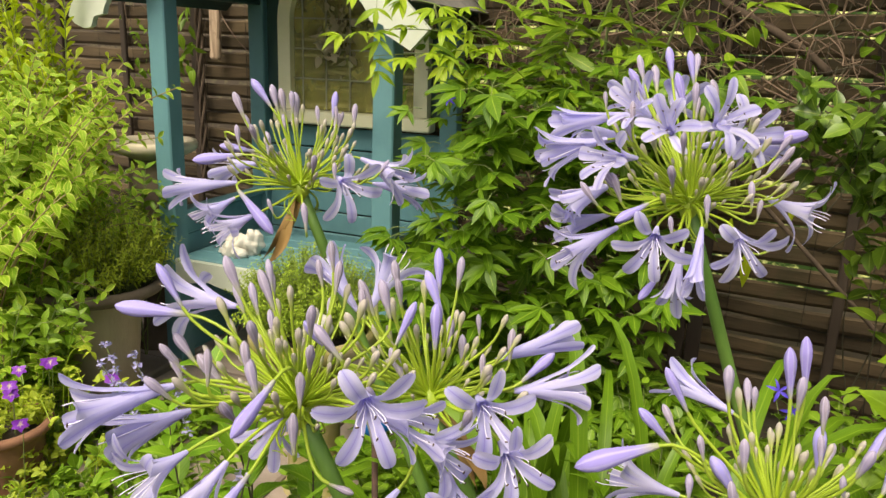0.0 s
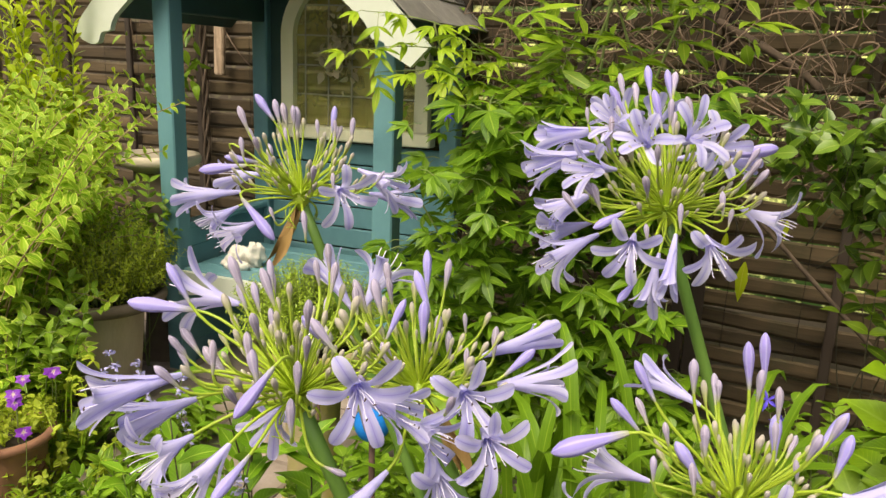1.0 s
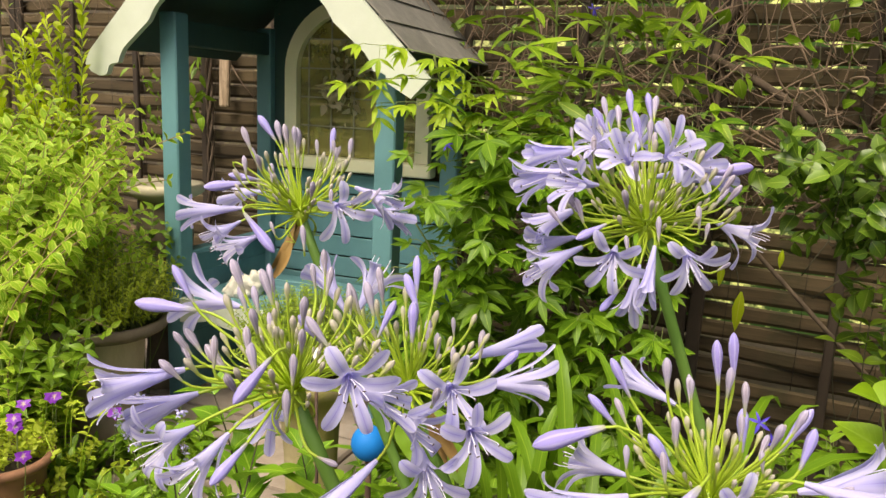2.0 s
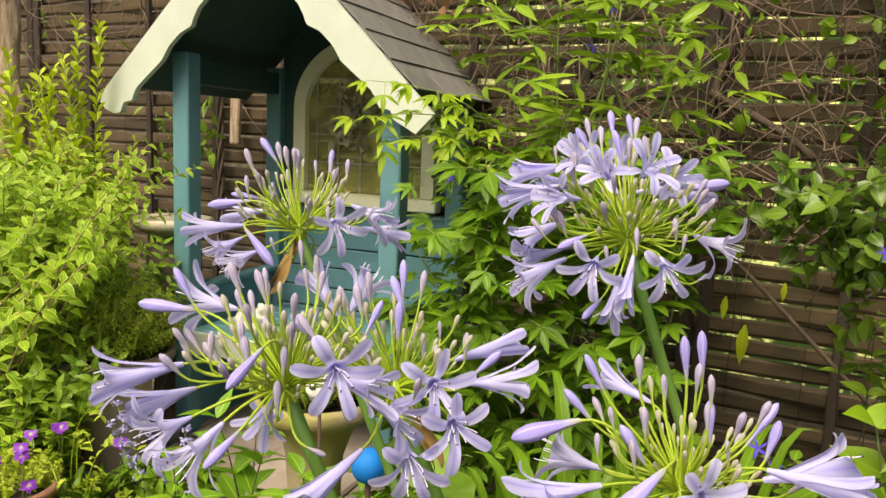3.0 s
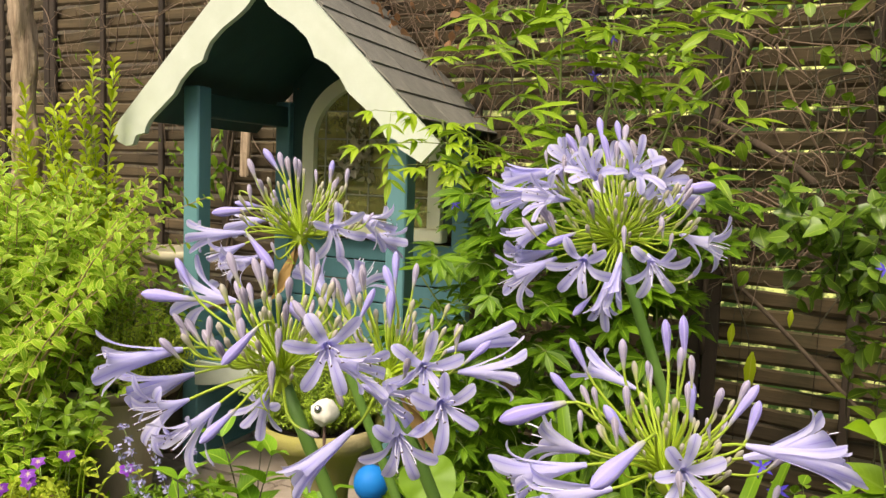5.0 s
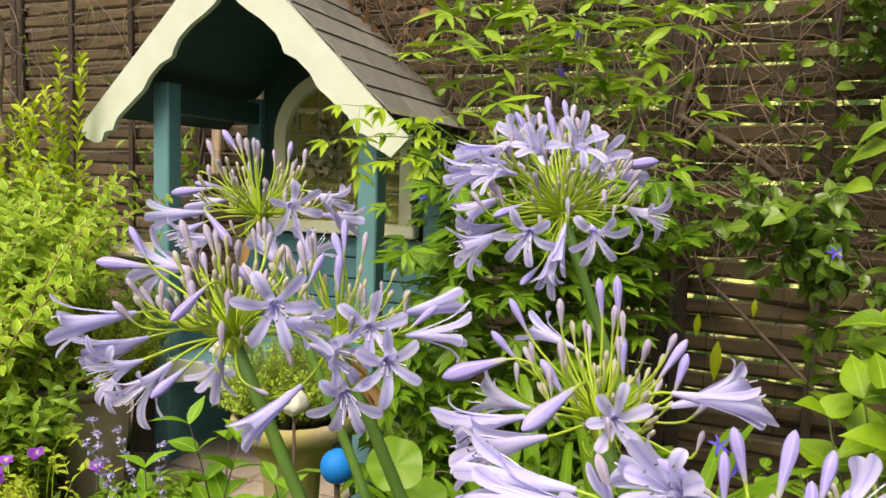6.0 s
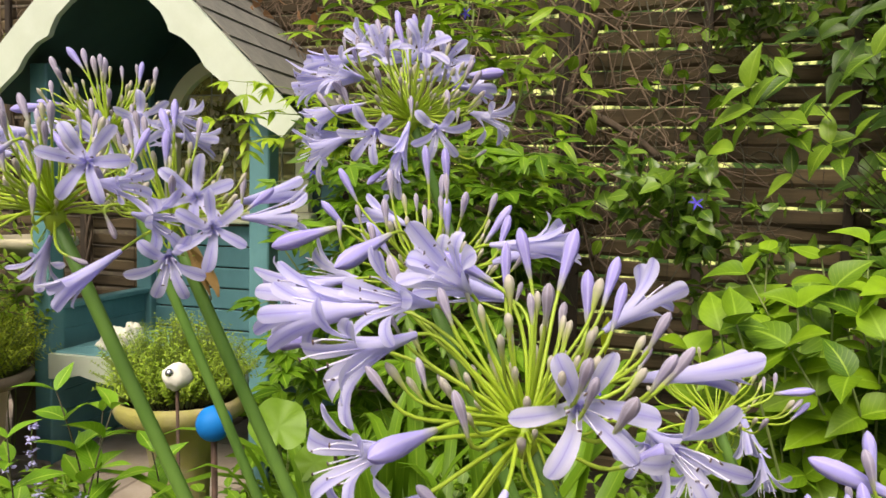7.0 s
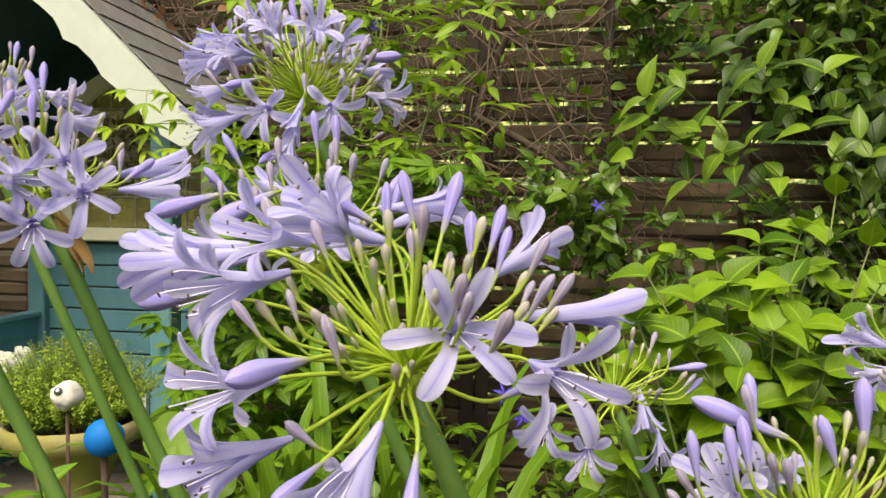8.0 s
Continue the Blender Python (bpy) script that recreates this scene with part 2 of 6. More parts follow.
LEAF_MOSS = leaf_mat("leaf_moss", (0.20, 0.33, 0.018), (0.42, 0.55, 0.054), (0.44, 0.50, 0.084))
LEAF_LOW = leaf_mat("leaf_low", (0.09, 0.19, 0.008), (0.22, 0.37, 0.024), (0.27, 0.38, 0.054), 0.42, 0.22)
LEAF_MINT = leaf_mat("leaf_mint", (0.13, 0.29, 0.011), (0.24, 0.44, 0.027), (0.38, 0.54, 0.072))
LEAF_DRY = leaf_mat("leaf_dry", (0.26, 0.13, 0.06), (0.38, 0.22, 0.12), (0.3, 0.2, 0.1), 0.7)
DRIED = leaf_mat("dried_petal", (0.48, 0.44, 0.30), (0.68, 0.63, 0.48), (0.50, 0.44, 0.30), 0.7)
STEM_GREEN = surface("stem_green", (0.16, 0.22, 0.06), (0.26, 0.32, 0.10), (0.20, 0.16, 0.07), 30, (1, 1, 0.2))
STEM_TAN = surface("stem_tan", (0.24, 0.17, 0.08), (0.40, 0.30, 0.15), (0.22, 0.24, 0.08), 30, (1, 1, 0.2))
STEM_DARK = surface("stem_dark", (0.04, 0.035, 0.02), (0.09, 0.08, 0.04), (0.05, 0.03, 0.02), 30, (1, 1, 0.2))
GLASS, glass_nt, glass_b = start_mat("window_glass", 0.06)
glass_b.inputs["Transmission Weight"].default_value = 1.0
glass_b.inputs["IOR"].default_value = 1.45
glass_b.inputs["Base Color"].default_value = (0.78, 0.84, 0.58, 1)
sock(glass_nt, glass_b.inputs["Roughness"], calc(glass_nt, "MULTIPLY", grain(glass_nt, 8.0), 0.25))
# green view and haze in the pane, painted as a patchy olive coat
haze, hazed = glass_nt.nodes.new("ShaderNodeBsdfDiffuse"), glass_nt.nodes.new("ShaderNodeMixShader")
sock(glass_nt, haze.inputs[0], (0.66, 0.62, 0.20))
sock(glass_nt, hazed.inputs[0], calc(glass_nt, "MULTIPLY", spread(glass_nt, grain(glass_nt, 5.0), 0.25, 0.75), 0.6))
glass_nt.links.new(glass_b.outputs[0], hazed.inputs[1])
glass_nt.links.new(haze.outputs[0], hazed.inputs[2])
glass_nt.links.new(hazed.outputs[0], glass_nt.nodes["Material Output"].inputs[0])


# ---- mesh helpers ----
class Soup:
    """Collects vertices, faces and their UVs for one mesh."""

    def __init__(self):
        self.v, self.f, self.uv, self.n = [], [], [], 0

    def add(self, verts, faces, uvs=None):
        verts = np.asarray(verts, float).reshape(-1, 3)
        self.v.append(verts)
        self.uv.append(np.zeros((len(verts), 2)) if uvs is None else np.asarray(uvs, float).reshape(-1, 2))
        self.f += [[i + self.n for i in f] for f in faces]
        self.n += len(verts)

    def mesh(self, name, *materials):
        me = bpy.data.meshes.new(name)
        v = np.concatenate(self.v)
        me.from_pydata(v.tolist(), [], self.f)
        uv = np.concatenate(self.uv)
        layer = me.uv_layers.new(name="UVMap")
        idx = np.empty(len(me.loops), int)
        me.loops.foreach_get("vertex_index", idx)
        layer.data.foreach_set("uv", uv[idx].astype(np.float32).ravel())
        me.polygons.foreach_set("use_smooth", [True] * len(me.polygons))
        for m in materials:
            me.materials.append(m)
        me.update()
        return me


def unit(v):
    v = np.asarray(v, float)
    return v / np.maximum(np.linalg.norm(v, axis=-1, keepdims=True), 1e-9)


def bez(a, b, c, d, n):
    t = np.linspace(0, 1, n)[:, None]
    a, b, c, d = (np.asarray(p, float) for p in (a, b, c, d))
    return (1 - t) ** 3 * a + 3 * (1 - t) ** 2 * t * b + 3 * (1 - t) * t**2 * c + t**3 * d


def tube(soup, pts, radii, sides=6, cap=True):
    """A round bar along pts."""
    pts, n = np.asarray(pts, float), len(pts)
    radii = np.broadcast_to(np.asarray(radii, float), (n,))
    tan = unit(np.gradient(pts, axis=0))
    ref = np.array([0.31, 0.17, 0.93]) if abs(tan[0] @ np.array([0.31, 0.17, 0.93])) < 0.9 else np.array([1.0, 0.1, 0.0])
    side = unit(np.cross(tan, ref))
    other = np.cross(tan, side)
    ang = np.linspace(0, 2 * np.pi, sides, endpoint=False)
    ring = side[:, None] * np.cos(ang)[None, :, None] + other[:, None] * np.sin(ang)[None, :, None]
    v = (pts[:, None] + ring * radii[:, None, None]).reshape(-1, 3)
    f = [[i * sides + j, i * sides + (j + 1) % sides, (i + 1) * sides + (j + 1) % sides, (i + 1) * sides + j] for i in range(n - 1) for j in range(sides)]
    if cap:
        f += [list(range(sides))[::-1], [(n - 1) * sides + j for j in range(sides)]]
    uv = np.stack(np.meshgrid(np.linspace(0, 1, n), np.linspace(0, 1, sides), indexing="ij")[::-1], -1)
    soup.add(v, f, uv)


def lathe(soup, profile, sides=32, centre=(0, 0, 0), wobble=0.0):
    """Turns a profile of (radius, height) round z."""
    prof = np.asarray(profile, float)
    ang = np.linspace(0, 2 * np.pi, sides, endpoint=False)
    r = prof[:, 0][:, None] * (1 + wobble * np.sin(3 * ang + 1.3)[None] + wobble * 0.6 * np.sin(5 * ang)[None])
    v = np.stack([r * np.cos(ang), r * np.sin(ang), np.broadcast_to(prof[:, 1][:, None], r.shape)], -1) + np.asarray(centre)
    n = len(prof)
    f = [[i * sides + j, i * sides + (j + 1) % sides, (i + 1) * sides + (j + 1) % sides, (i + 1) * sides + j] for i in range(n - 1) for j in range(sides)]
    uv = np.stack(np.meshgrid(np.linspace(0, 1, n), np.linspace(0, 1, sides), indexing="ij")[::-1], -1)
    soup.add(v.reshape(-1, 3), f, uv)


def bar(soup, a, b, width, depth, across, chamfer=0.004):
    """A straight sawn bar from a to b, width along across, with chamfered edges."""
    a, b = np.asarray(a, float), np.asarray(b, float)
    d = unit(b - a)
    x = unit(np.asarray(across, float) - d * (np.asarray(across, float) @ d))
    y = np.cross(d, x)
    w, h, c = width / 2, depth / 2, min(chamfer, width / 3, depth / 3)
    ring = [(w - c, -h), (w, -h + c), (w, h - c), (w - c, h), (-w + c, h), (-w, h - c), (-w, -h + c), (-w + c, -h)]
    rows = []
    for p, k in ((a, 1), (a + d * c, 0), (b - d * c, 0), (b, 1)):
        s = 1 - k * c / max(w, h)
        rows += [p + x * u * s + y * q * s for u, q in ring]
    f = [[i * 8 + j, i * 8 + (j + 1) % 8, (i + 1) * 8 + (j + 1) % 8, (i + 1) * 8 + j] for i in range(3) for j in range(8)]
    soup.add(rows, f + [list(range(8))[::-1], list(range(24, 32))])


def flat_mesh(me):
    me.polygons.foreach_set("use_smooth", [False] * len(me.polygons))
    return me


def part(name, soup, material, parent, label="", flat=False, kind=""):
    me = soup.mesh(name, material) if isinstance(soup, Soup) else soup
    if flat:
        flat_mesh(me)
    ob = new(name, me)
    ob.parent = parent
    return tagged(ob, label, kind=kind)


def thing(name, label, category, at=(0, 0, 0), group="", kind=""):
    ob = new(name)
    ob.location = at
    return tagged(ob, label, category, group, kind)


PROFILES = {
    "lance": ((0.0, 0.02), (0.18, 0.09), (0.42, 0.132), (0.7, 0.09), (1.0, 0.004)),
    "leaflet": ((0.0, 0.02), (0.18, 0.10), (0.42, 0.168), (0.7, 0.12), (1.0, 0.004)),
    "ovate": ((0.0, 0.03), (0.16, 0.15), (0.38, 0.21), (0.7, 0.13), (1.0, 0.004)),
    "oval": ((0.0, 0.03), (0.18, 0.22), (0.45, 0.29), (0.75, 0.18), (1.0, 0.006)),
    "broad": ((0.0, 0.04), (0.05, 0.14), (0.13, 0.25), (0.24, 0.31), (0.36, 0.315), (0.5, 0.275), (0.64, 0.205), (0.78, 0.125), (0.90, 0.05), (1.0, 0.003)),
    "heart": ((0.0, 0.05), (0.04, 0.23), (0.12, 0.345), (0.22, 0.40), (0.35, 0.41), (0.5, 0.36), (0.65, 0.27), (0.8, 0.16), (0.92, 0.06), (1.0, 0.004)),
    "ovate_fine": ((0.0, 0.03), (0.08, 0.10), (0.18, 0.17), (0.30, 0.21), (0.42, 0.22), (0.56, 0.19), (0.70, 0.135), (0.85, 0.065), (1.0, 0.003)),
    "spoon": ((0.0, 0.04), (0.3, 0.10), (0.6, 0.22), (0.85, 0.20), (1.0, 0.05)),
}


def leaves(soup, at, along, up, size, shape="lance", droop=0.25, fold=0.35, rng=np.random.default_rng(5)):
    """Many leaves at once: places, the way each points, its upper side, its length."""
    at, along, up = (np.atleast_2d(np.asarray(a, float)) for a in (at, along, up))
    n = len(at)
    if not n:
        return
    y = unit(along)
    x = unit(np.cross(y, up))
    z = np.cross(x, y)
    size = np.broadcast_to(np.asarray(size, float), (n,))
    bend = droop * rng.uniform(0.3, 1.7, n)
    foldn = fold * rng.uniform(0.3, 1.6, n)
    twist = rng.normal(0, 0.12, n)
    wide = rng.uniform(0.85, 1.15, n)
    prof = PROFILES[shape]
    k = len(prof)
    verts = np.empty((n, k, 3, 3))
    for i, (s, w) in enumerate(prof):
        for j, side in enumerate((-1, 0, 1)):
            lx = side * w * wide
            lz = -bend * s * s + foldn * w * abs(side) + twist * side * w * s * 2
            verts[:, i, j] = at + size[:, None] * (lx[:, None] * x + (s - 0.3 * bend * s * s)[:, None] * y + lz[:, None] * z)
    quads = [[i * 3 + j, i * 3 + j + 1, (i + 1) * 3 + j + 1, (i + 1) * 3 + j] for i in range(k - 1) for j in range(2)]
    uv = np.array([[[(j + 0) / 2, s] for j in range(3)] for s, _ in prof]).reshape(-1, 2)
    q = np.array(quads)
    faces = (q[None] + (np.arange(n) * 3 * k)[:, None, None]).reshape(-1, 4).tolist()
    soup.add(verts.reshape(-1, 3), faces, np.tile(uv, (n, 1)))


def sprig(stems, foliage, base, tip, bow, pairs, size, shape, rng, radius=0.003, start=0.15, spread_=1.0, droop=0.25, whorl=2, taper=0.45, face=(0, 0, 0)):
    """A bending stem with leaves in pairs along it."""
    base, tip, bow = (np.asarray(p, float) for p in (base, tip, bow))
    pts = bez(base, base + (tip - base) * 0.35 + bow, base + (tip - base) * 0.75 + bow, tip, 9)
    tube(stems, pts, np.linspace(radius, radius * 0.4, 9), 5)
    s = np.linspace(start, 1.0, pairs)
    idx = s * 8
    lo = np.minimum(idx.astype(int), 7)
    p = pts[lo] + (pts[lo + 1] - pts[lo]) * (idx - lo)[:, None]
    d = unit(pts[lo + 1] - pts[lo])
    ref = unit(np.cross(d, rng.normal(0, 1, 3)))
    out = np.cross(d, ref)
    for w in range(whorl):
        a = 2 * np.pi * w / whorl + np.arange(pairs) * (np.pi / 2 if whorl == 2 else 0.7) + rng.normal(0, 0.25, pairs)
        away = np.cos(a)[:, None] * ref + np.sin(a)[:, None] * out
        way = unit(away * spread_ + d * 0.55 + rng.normal(0, 0.15, (pairs, 3)) + np.array([0, 0, 0.15]))
        up = unit(d * 0.6 + np.array([0, 0, 1.0]) + np.array(face) + rng.normal(0, 0.2, (pairs, 3)))
        leaves(foliage, p, way, up, size * (1 - taper * s) * rng.uniform(0.75, 1.2, pairs), shape, droop, rng=rng)


def palmate(foliage, stems, at, way, rng, size, leaflets=5, shape="leaflet"):
    """A leaf of several lance leaflets that fan out from one point, on a thin leaf stalk."""
    way = unit(way)
    side = unit(np.cross(way, np.array([0, -0.35, 1.0]) + rng.normal(0, 0.16, 3)))
    up = np.cross(side, way)
    tip = np.asarray(at) + way * size * 0.55
    tube(stems, [at, (np.asarray(at) + tip) / 2 + up * size * 0.08, tip], 0.0011, 4, False)
    a = np.linspace(-1.35, 1.35, leaflets) + rng.normal(0, 0.1, leaflets)
    d = np.cos(a)[:, None] * way + np.sin(a)[:, None] * side - up * 0.04 + rng.normal(0, 0.08, (leaflets, 3))
    leaves(foliage, np.repeat([tip], leaflets, 0), d, np.repeat([up], leaflets, 0), size * (1 - 0.25 * np.abs(a) / 1.25) * rng.uniform(0.9, 1.1, leaflets), shape, 0.16, rng=rng)


# ---- ground ----
def ground_height(x, y):
    return 0.02 * math.sin(1.7 * x) * math.sin(2.1 * y + 0.4)


def make_ground():
    s = Soup()
    xs = np.concatenate([[-60, -20, -8], np.linspace(-4, 4, 41), [8, 20, 60]])
    ys = np.concatenate([[-60, -20, -8], np.linspace(-3, 5, 41), [8, 20, 60]])
    v = [(x, y, ground_height(x, y) - 0.02 if abs(x) < 5 and abs(y) < 6 else -0.02) for y in ys for x in xs]
    n = len(xs)
    s.add(v, [[j * n + i, j * n + i + 1, (j + 1) * n + i + 1, (j + 1) * n + i] for j in range(len(ys) - 1) for i in range(n - 1)])
    tagged(new("ground", s.mesh("ground", SOIL)), "dark garden soil that runs under all the plants", "ground", kind="structure")


make_ground()

# ---- arbour ----
ARB_TURN = radians(18)
ARB_AT = np.array([-0.82, 2.50, 0.0])
ARB_X = np.array([math.cos(ARB_TURN), -math.sin(ARB_TURN), 0])
ARB_Y = np.array([math.sin(ARB_TURN), math.cos(ARB_TURN), 0])
UP = np.array([0, 0, 1.0])


FENCE_TURN = radians(24)
FENCE_X = np.array([math.cos(FENCE_TURN), -math.sin(FENCE_TURN), 0])
FENCE_Y = np.array([math.sin(FENCE_TURN), math.cos(FENCE_TURN), 0])
FENCE_AT = np.array([-0.82, 3.39, 0.0])


def fen(u, v, z):
    """A place by the fence: u along it, v behind it (negative: in front)."""
    return FENCE_AT + FENCE_X * u + FENCE_Y * v + UP * z


def arb(u, v, z):
    """A place in the arbour's own axes: u along its front, v into its depth."""
    return ARB_AT + ARB_X * u + ARB_Y * v + UP * z


POST_L, POST_R, V_FRONT, V_BACK = -0.386, 0.492, 0.11, 0.70
EAVE, APEX, HALF = 1.315, 1.965, 0.665
MID = -0.015


# the bargeboard's wavy lower edge: how far from its tip, and its depth there
EDGE = ((0.0, 0.30), (0.006, 0.56), (0.018, 0.80), (0.038, 0.94), (0.055, 0.90), (0.07, 0.82), (0.09, 0.90), (0.11, 1.03), (0.135, 0.93), (0.17, 0.87), (0.24, 0.92), (0.33, 0.99), (0.36, 0.93), (0.39, 0.88), (0.46, 0.90), (0.518, 1.07), (0.54, 0.97), (0.59, 0.86), (0.665, 0.90), (0.74, 1.04), (0.79, 1.10), (0.90, 1.05), (1.0, 1.0))


def make_arbour():
    top = thing("garden_arbour", "teal painted wooden garden arbour with cream bargeboards and a felt roof", "arbour")
    for u, v in ((POST_L, V_FRONT), (POST_R, V_FRONT), (POST_L, V_BACK), (POST_R, V_BACK)):
        s = Soup()
        bar(s, arb(u, v, -0.02), arb(u, v, 1.50 if u < 0 else 1.425), 0.074, 0.074, ARB_X, 0.005)
        part("post", s, TEAL, top, flat=True)
    # beams that tie the posts
    for a, q, z, h in (((POST_L, V_FRONT), (POST_L, V_BACK), 1.432, 0.09), ((POST_R, V_FRONT), (POST_R, V_BACK), 1.375, 0.07)):
        s = Soup()
        p, q = arb(*a, z), arb(*q, z)
        d = unit(q - p) * 0.01
        bar(s, p + d, q - d, 0.06, h, np.cross(UP, d), 0.004)
        part("beam", s, TEAL_SHADED, top, "teal beam under the roof, shade put into its colour", flat=True)
    # roof boards under the felt, one for each slope
    slope = (APEX - EAVE) / HALF
    for sgn in (-1, 1):
        s = Soup()
        n = unit(UP * 1.0 + ARB_X * sgn * slope)
        a = arb(MID, 0.38, APEX - 0.03) - n * 0.012
        b = arb(MID + sgn * (HALF - 0.075), 0.38, EAVE + 0.064) - n * 0.012
        bar(s, a, b, 0.74, 0.02, ARB_Y, 0.002)
        part("roof_board", s, TEAL_SHADED, top, "teal underside of the roof, shade put into its colour", flat=True)
    # bargeboards with a scalloped lower edge
    for sgn in (-1, 1):
        s = Soup()
        n_st = 81
        rows = []
        along, deeps = zip(*EDGE)
        for i in range(n_st):
            k = i / (n_st - 1) * (1.05 if sgn > 0 else 1.0)
            u, z = MID + sgn * HALF * k, APEX + 0.012 - (APEX - EAVE) * k
            deep = 0.118 * float(np.interp(1 - k, along, deeps))
            if sgn > 0 and k > 0.96:
                deep = 0.118 * (0.92 - 2.2 * (k - 0.96))
            nrm = unit(np.array([-sgn * (APEX - EAVE), -HALF]))
            tipped = max(0.0, (k - 0.95) / 0.05) ** 2
            if sgn < 0:
                u, z = u + 0.004 * tipped, z - 0.022 * tipped
            lu, lz = u + nrm[0] * deep, z + nrm[1] * deep
            if k < 0.2:
                lu = MID if sgn * (lu - MID) < 0 else lu
            rows += [(u, z), (lu, lz)]
        v = [arb(u, deep, z) for deep in (-0.024, -0.002) for u, z in rows]
        m = 2 * n_st
        f = []
        for i in range(n_st - 1):
            a, b, c, d = 2 * i, 2 * i + 1, 2 * i + 3, 2 * i + 2
            f += [[a, b, c, d], [m + d, m + c, m + b, m + a], [a, d, m + d, m + a], [c, b, m + b, m + c]]
        f += [[0, m, m + 1, 1], [m - 2, m - 1, 2 * m - 1, 2 * m - 2]]
        s.add(v, f)
        part("bargeboard", s, CREAM, top, "cream scalloped bargeboard with chipped paint", flat=True)
    # felt shingles in courses, both slopes
    courses, per = 7, 3
    cell = Soup()
    bar(cell, (0, 0.0, 0), (0, 0.162, 0), 0.2445, 0.006, (1, 0, 0), 0.0015)
    tile = flat_mesh(cell.mesh("shingle", SHINGLE))
    for sgn in (-1, 1):
        down = unit(ARB_X * sgn * HALF - UP * (APEX - EAVE))
        nrm = unit(UP * HALF + ARB_X * sgn * (APEX - EAVE))
        for c in range(courses):
            for i in range(per + (c % 2)):
                v = 0.0 + (i + (0.0 if c % 2 else 0.5)) * 0.248
                v = min(max(v, 0.122), 0.628)
                at = arb(MID, v, APEX + 0.005) + down * (0.066 + 0.1335 * c - 0.162) + nrm * (0.006 + 0.0008 * (i % 2))
                ydir = unit(down + nrm * 0.045)
                xdir = ARB_Y
                zdir = np.cross(xdir, ydir)
                ob = new("shingle", tile)
                ob.parent = top
                ob.matrix_basis = Matrix([[*r, p] for r, p in zip(np.stack([xdir, ydir, zdir], 1), at)] + [[0, 0, 0, 1]])
    s = Soup()
    bar(s, arb(MID, 0.0, APEX + 0.015), arb(MID, 0.75, APEX + 0.015), 0.09, 0.016, ARB_X, 0.004)
    part("ridge_cap", s, SHINGLE, top, flat=True)
    # boarded back below the window
    for i in range(0, 6):
        s = Soup()
        z = 0.40 + 0.092 * i
        bar(s, arb(POST_L + 0.03, V_BACK + 0.008, z), arb(POST_R - 0.03, V_BACK + 0.008, z), 0.086, 0.016, UP, 0.004)
        part("board", s, TEAL, top, flat=True)
    # boarded sides under the arm rests
    for u in (POST_L, POST_R):
        for i in range(-5, 3):
            s = Soup()
            z = 0.40 + 0.078 * i
            bar(s, arb(u, V_FRONT + 0.038, z), arb(u, V_BACK - 0.038, z), 0.0775, 0.018, UP, 0.0025)
            part("side_board", s, TEAL, top, flat=True)
        s = Soup()
        bar(s, arb(u, V_FRONT + 0.038, 0.607), arb(u, V_BACK - 0.038, 0.607), 0.06, 0.022, ARB_X, 0.004)
        part("arm_rest", s, TEAL, top, flat=True)
    # gable wall above the window, pierced by the arch
    s = Soup()
    wu, wr, wz, rise, low = 0.066, 0.338, 1.33, 0.30, 0.975
    ang = np.linspace(0, np.pi, 25)
    arch = [(wu + wr, low)] + [(wu + wr * math.cos(a), wz + rise * math.sin(a)) for a in ang] + [(wu - wr, low)]
    outer = [(POST_R - 0.03, low)]
    for a in ang:
        u = min(max(MID + 0.8 * math.cos(a), POST_L + 0.03), POST_R - 0.03)
        outer.append((u, min(APEX - 0.03 - slope * abs(u - MID), wz + 0.9 * math.sin(a))))
    outer.append((POST_L + 0.03, low))
    v = [arb(*p[:1], V_BACK + d, p[1]) for d in (-0.004, 0.016) for p in arch + outer]
    m = len(arch)
    f = []
    for i in range(m - 1):
        f += [[i, i + 1, m + i + 1, m + i], [2 * m + i, 3 * m + i, 3 * m + i + 1, 2 * m + i + 1], [i, 2 * m + i, 2 * m + i + 1, i + 1]]
    s.add(v, f)
    part("gable_wall", s, TEAL_SHADED, top, "teal gable wall round the window, shade put into its colour", flat=True)
    # arched window: frame, sill, panes, lead bars
    fr = Soup()
    rim = 0.058
    line_in = [(wu + wr - rim, low)] + [(wu + (wr - rim) * math.cos(a), wz + (rise - rim) * math.sin(a)) for a in ang] + [(wu - wr + rim, low)]
    line_out = [(wu + wr, low)] + [(wu + wr * math.cos(a), wz + rise * math.sin(a)) for a in ang] + [(wu - wr, low)]
    k = len(line_in)
    v = [arb(p[0], V_BACK + d, p[1]) for d in (-0.045, -0.005) for p in line_in + line_out]
    f = []
    for i in range(k - 1):
        f += [[i, i + 1, k + i + 1, k + i], [i, 2 * k + i, 2 * k + i + 1, i + 1], [k + i, k + i + 1, 3 * k + i + 1, 3 * k + i]]
    fr.add(v, f)
    win = part("window", fr, LIT_CREAM, top, "arched cream window frame", flat=True)
    s = Soup()
    bar(s, arb(wu - wr - 0.02, V_BACK - 0.03, low - 0.03), arb(wu + wr + 0.02, V_BACK - 0.03, low - 0.03), 0.07, 0.055, ARB_Y, 0.006)
    part("sill", s, LIT_CREAM, win, flat=True)
    s = Soup()
    gl = [arb(u, V_BACK - 0.012, z) for u, z in line_in]
    bk = [arb(u, V_BACK - 0.009, z) for u, z in line_in]
    s.add(gl + bk, [list(range(k)), list(range(2 * k - 1, k - 1, -1))] + [[i, k + i, k + (i + 1) % k, (i + 1) % k] for i in range(k)])
    pane = part("pane", s, GLASS, win, flat=True)
    pane.visible_shadow = False
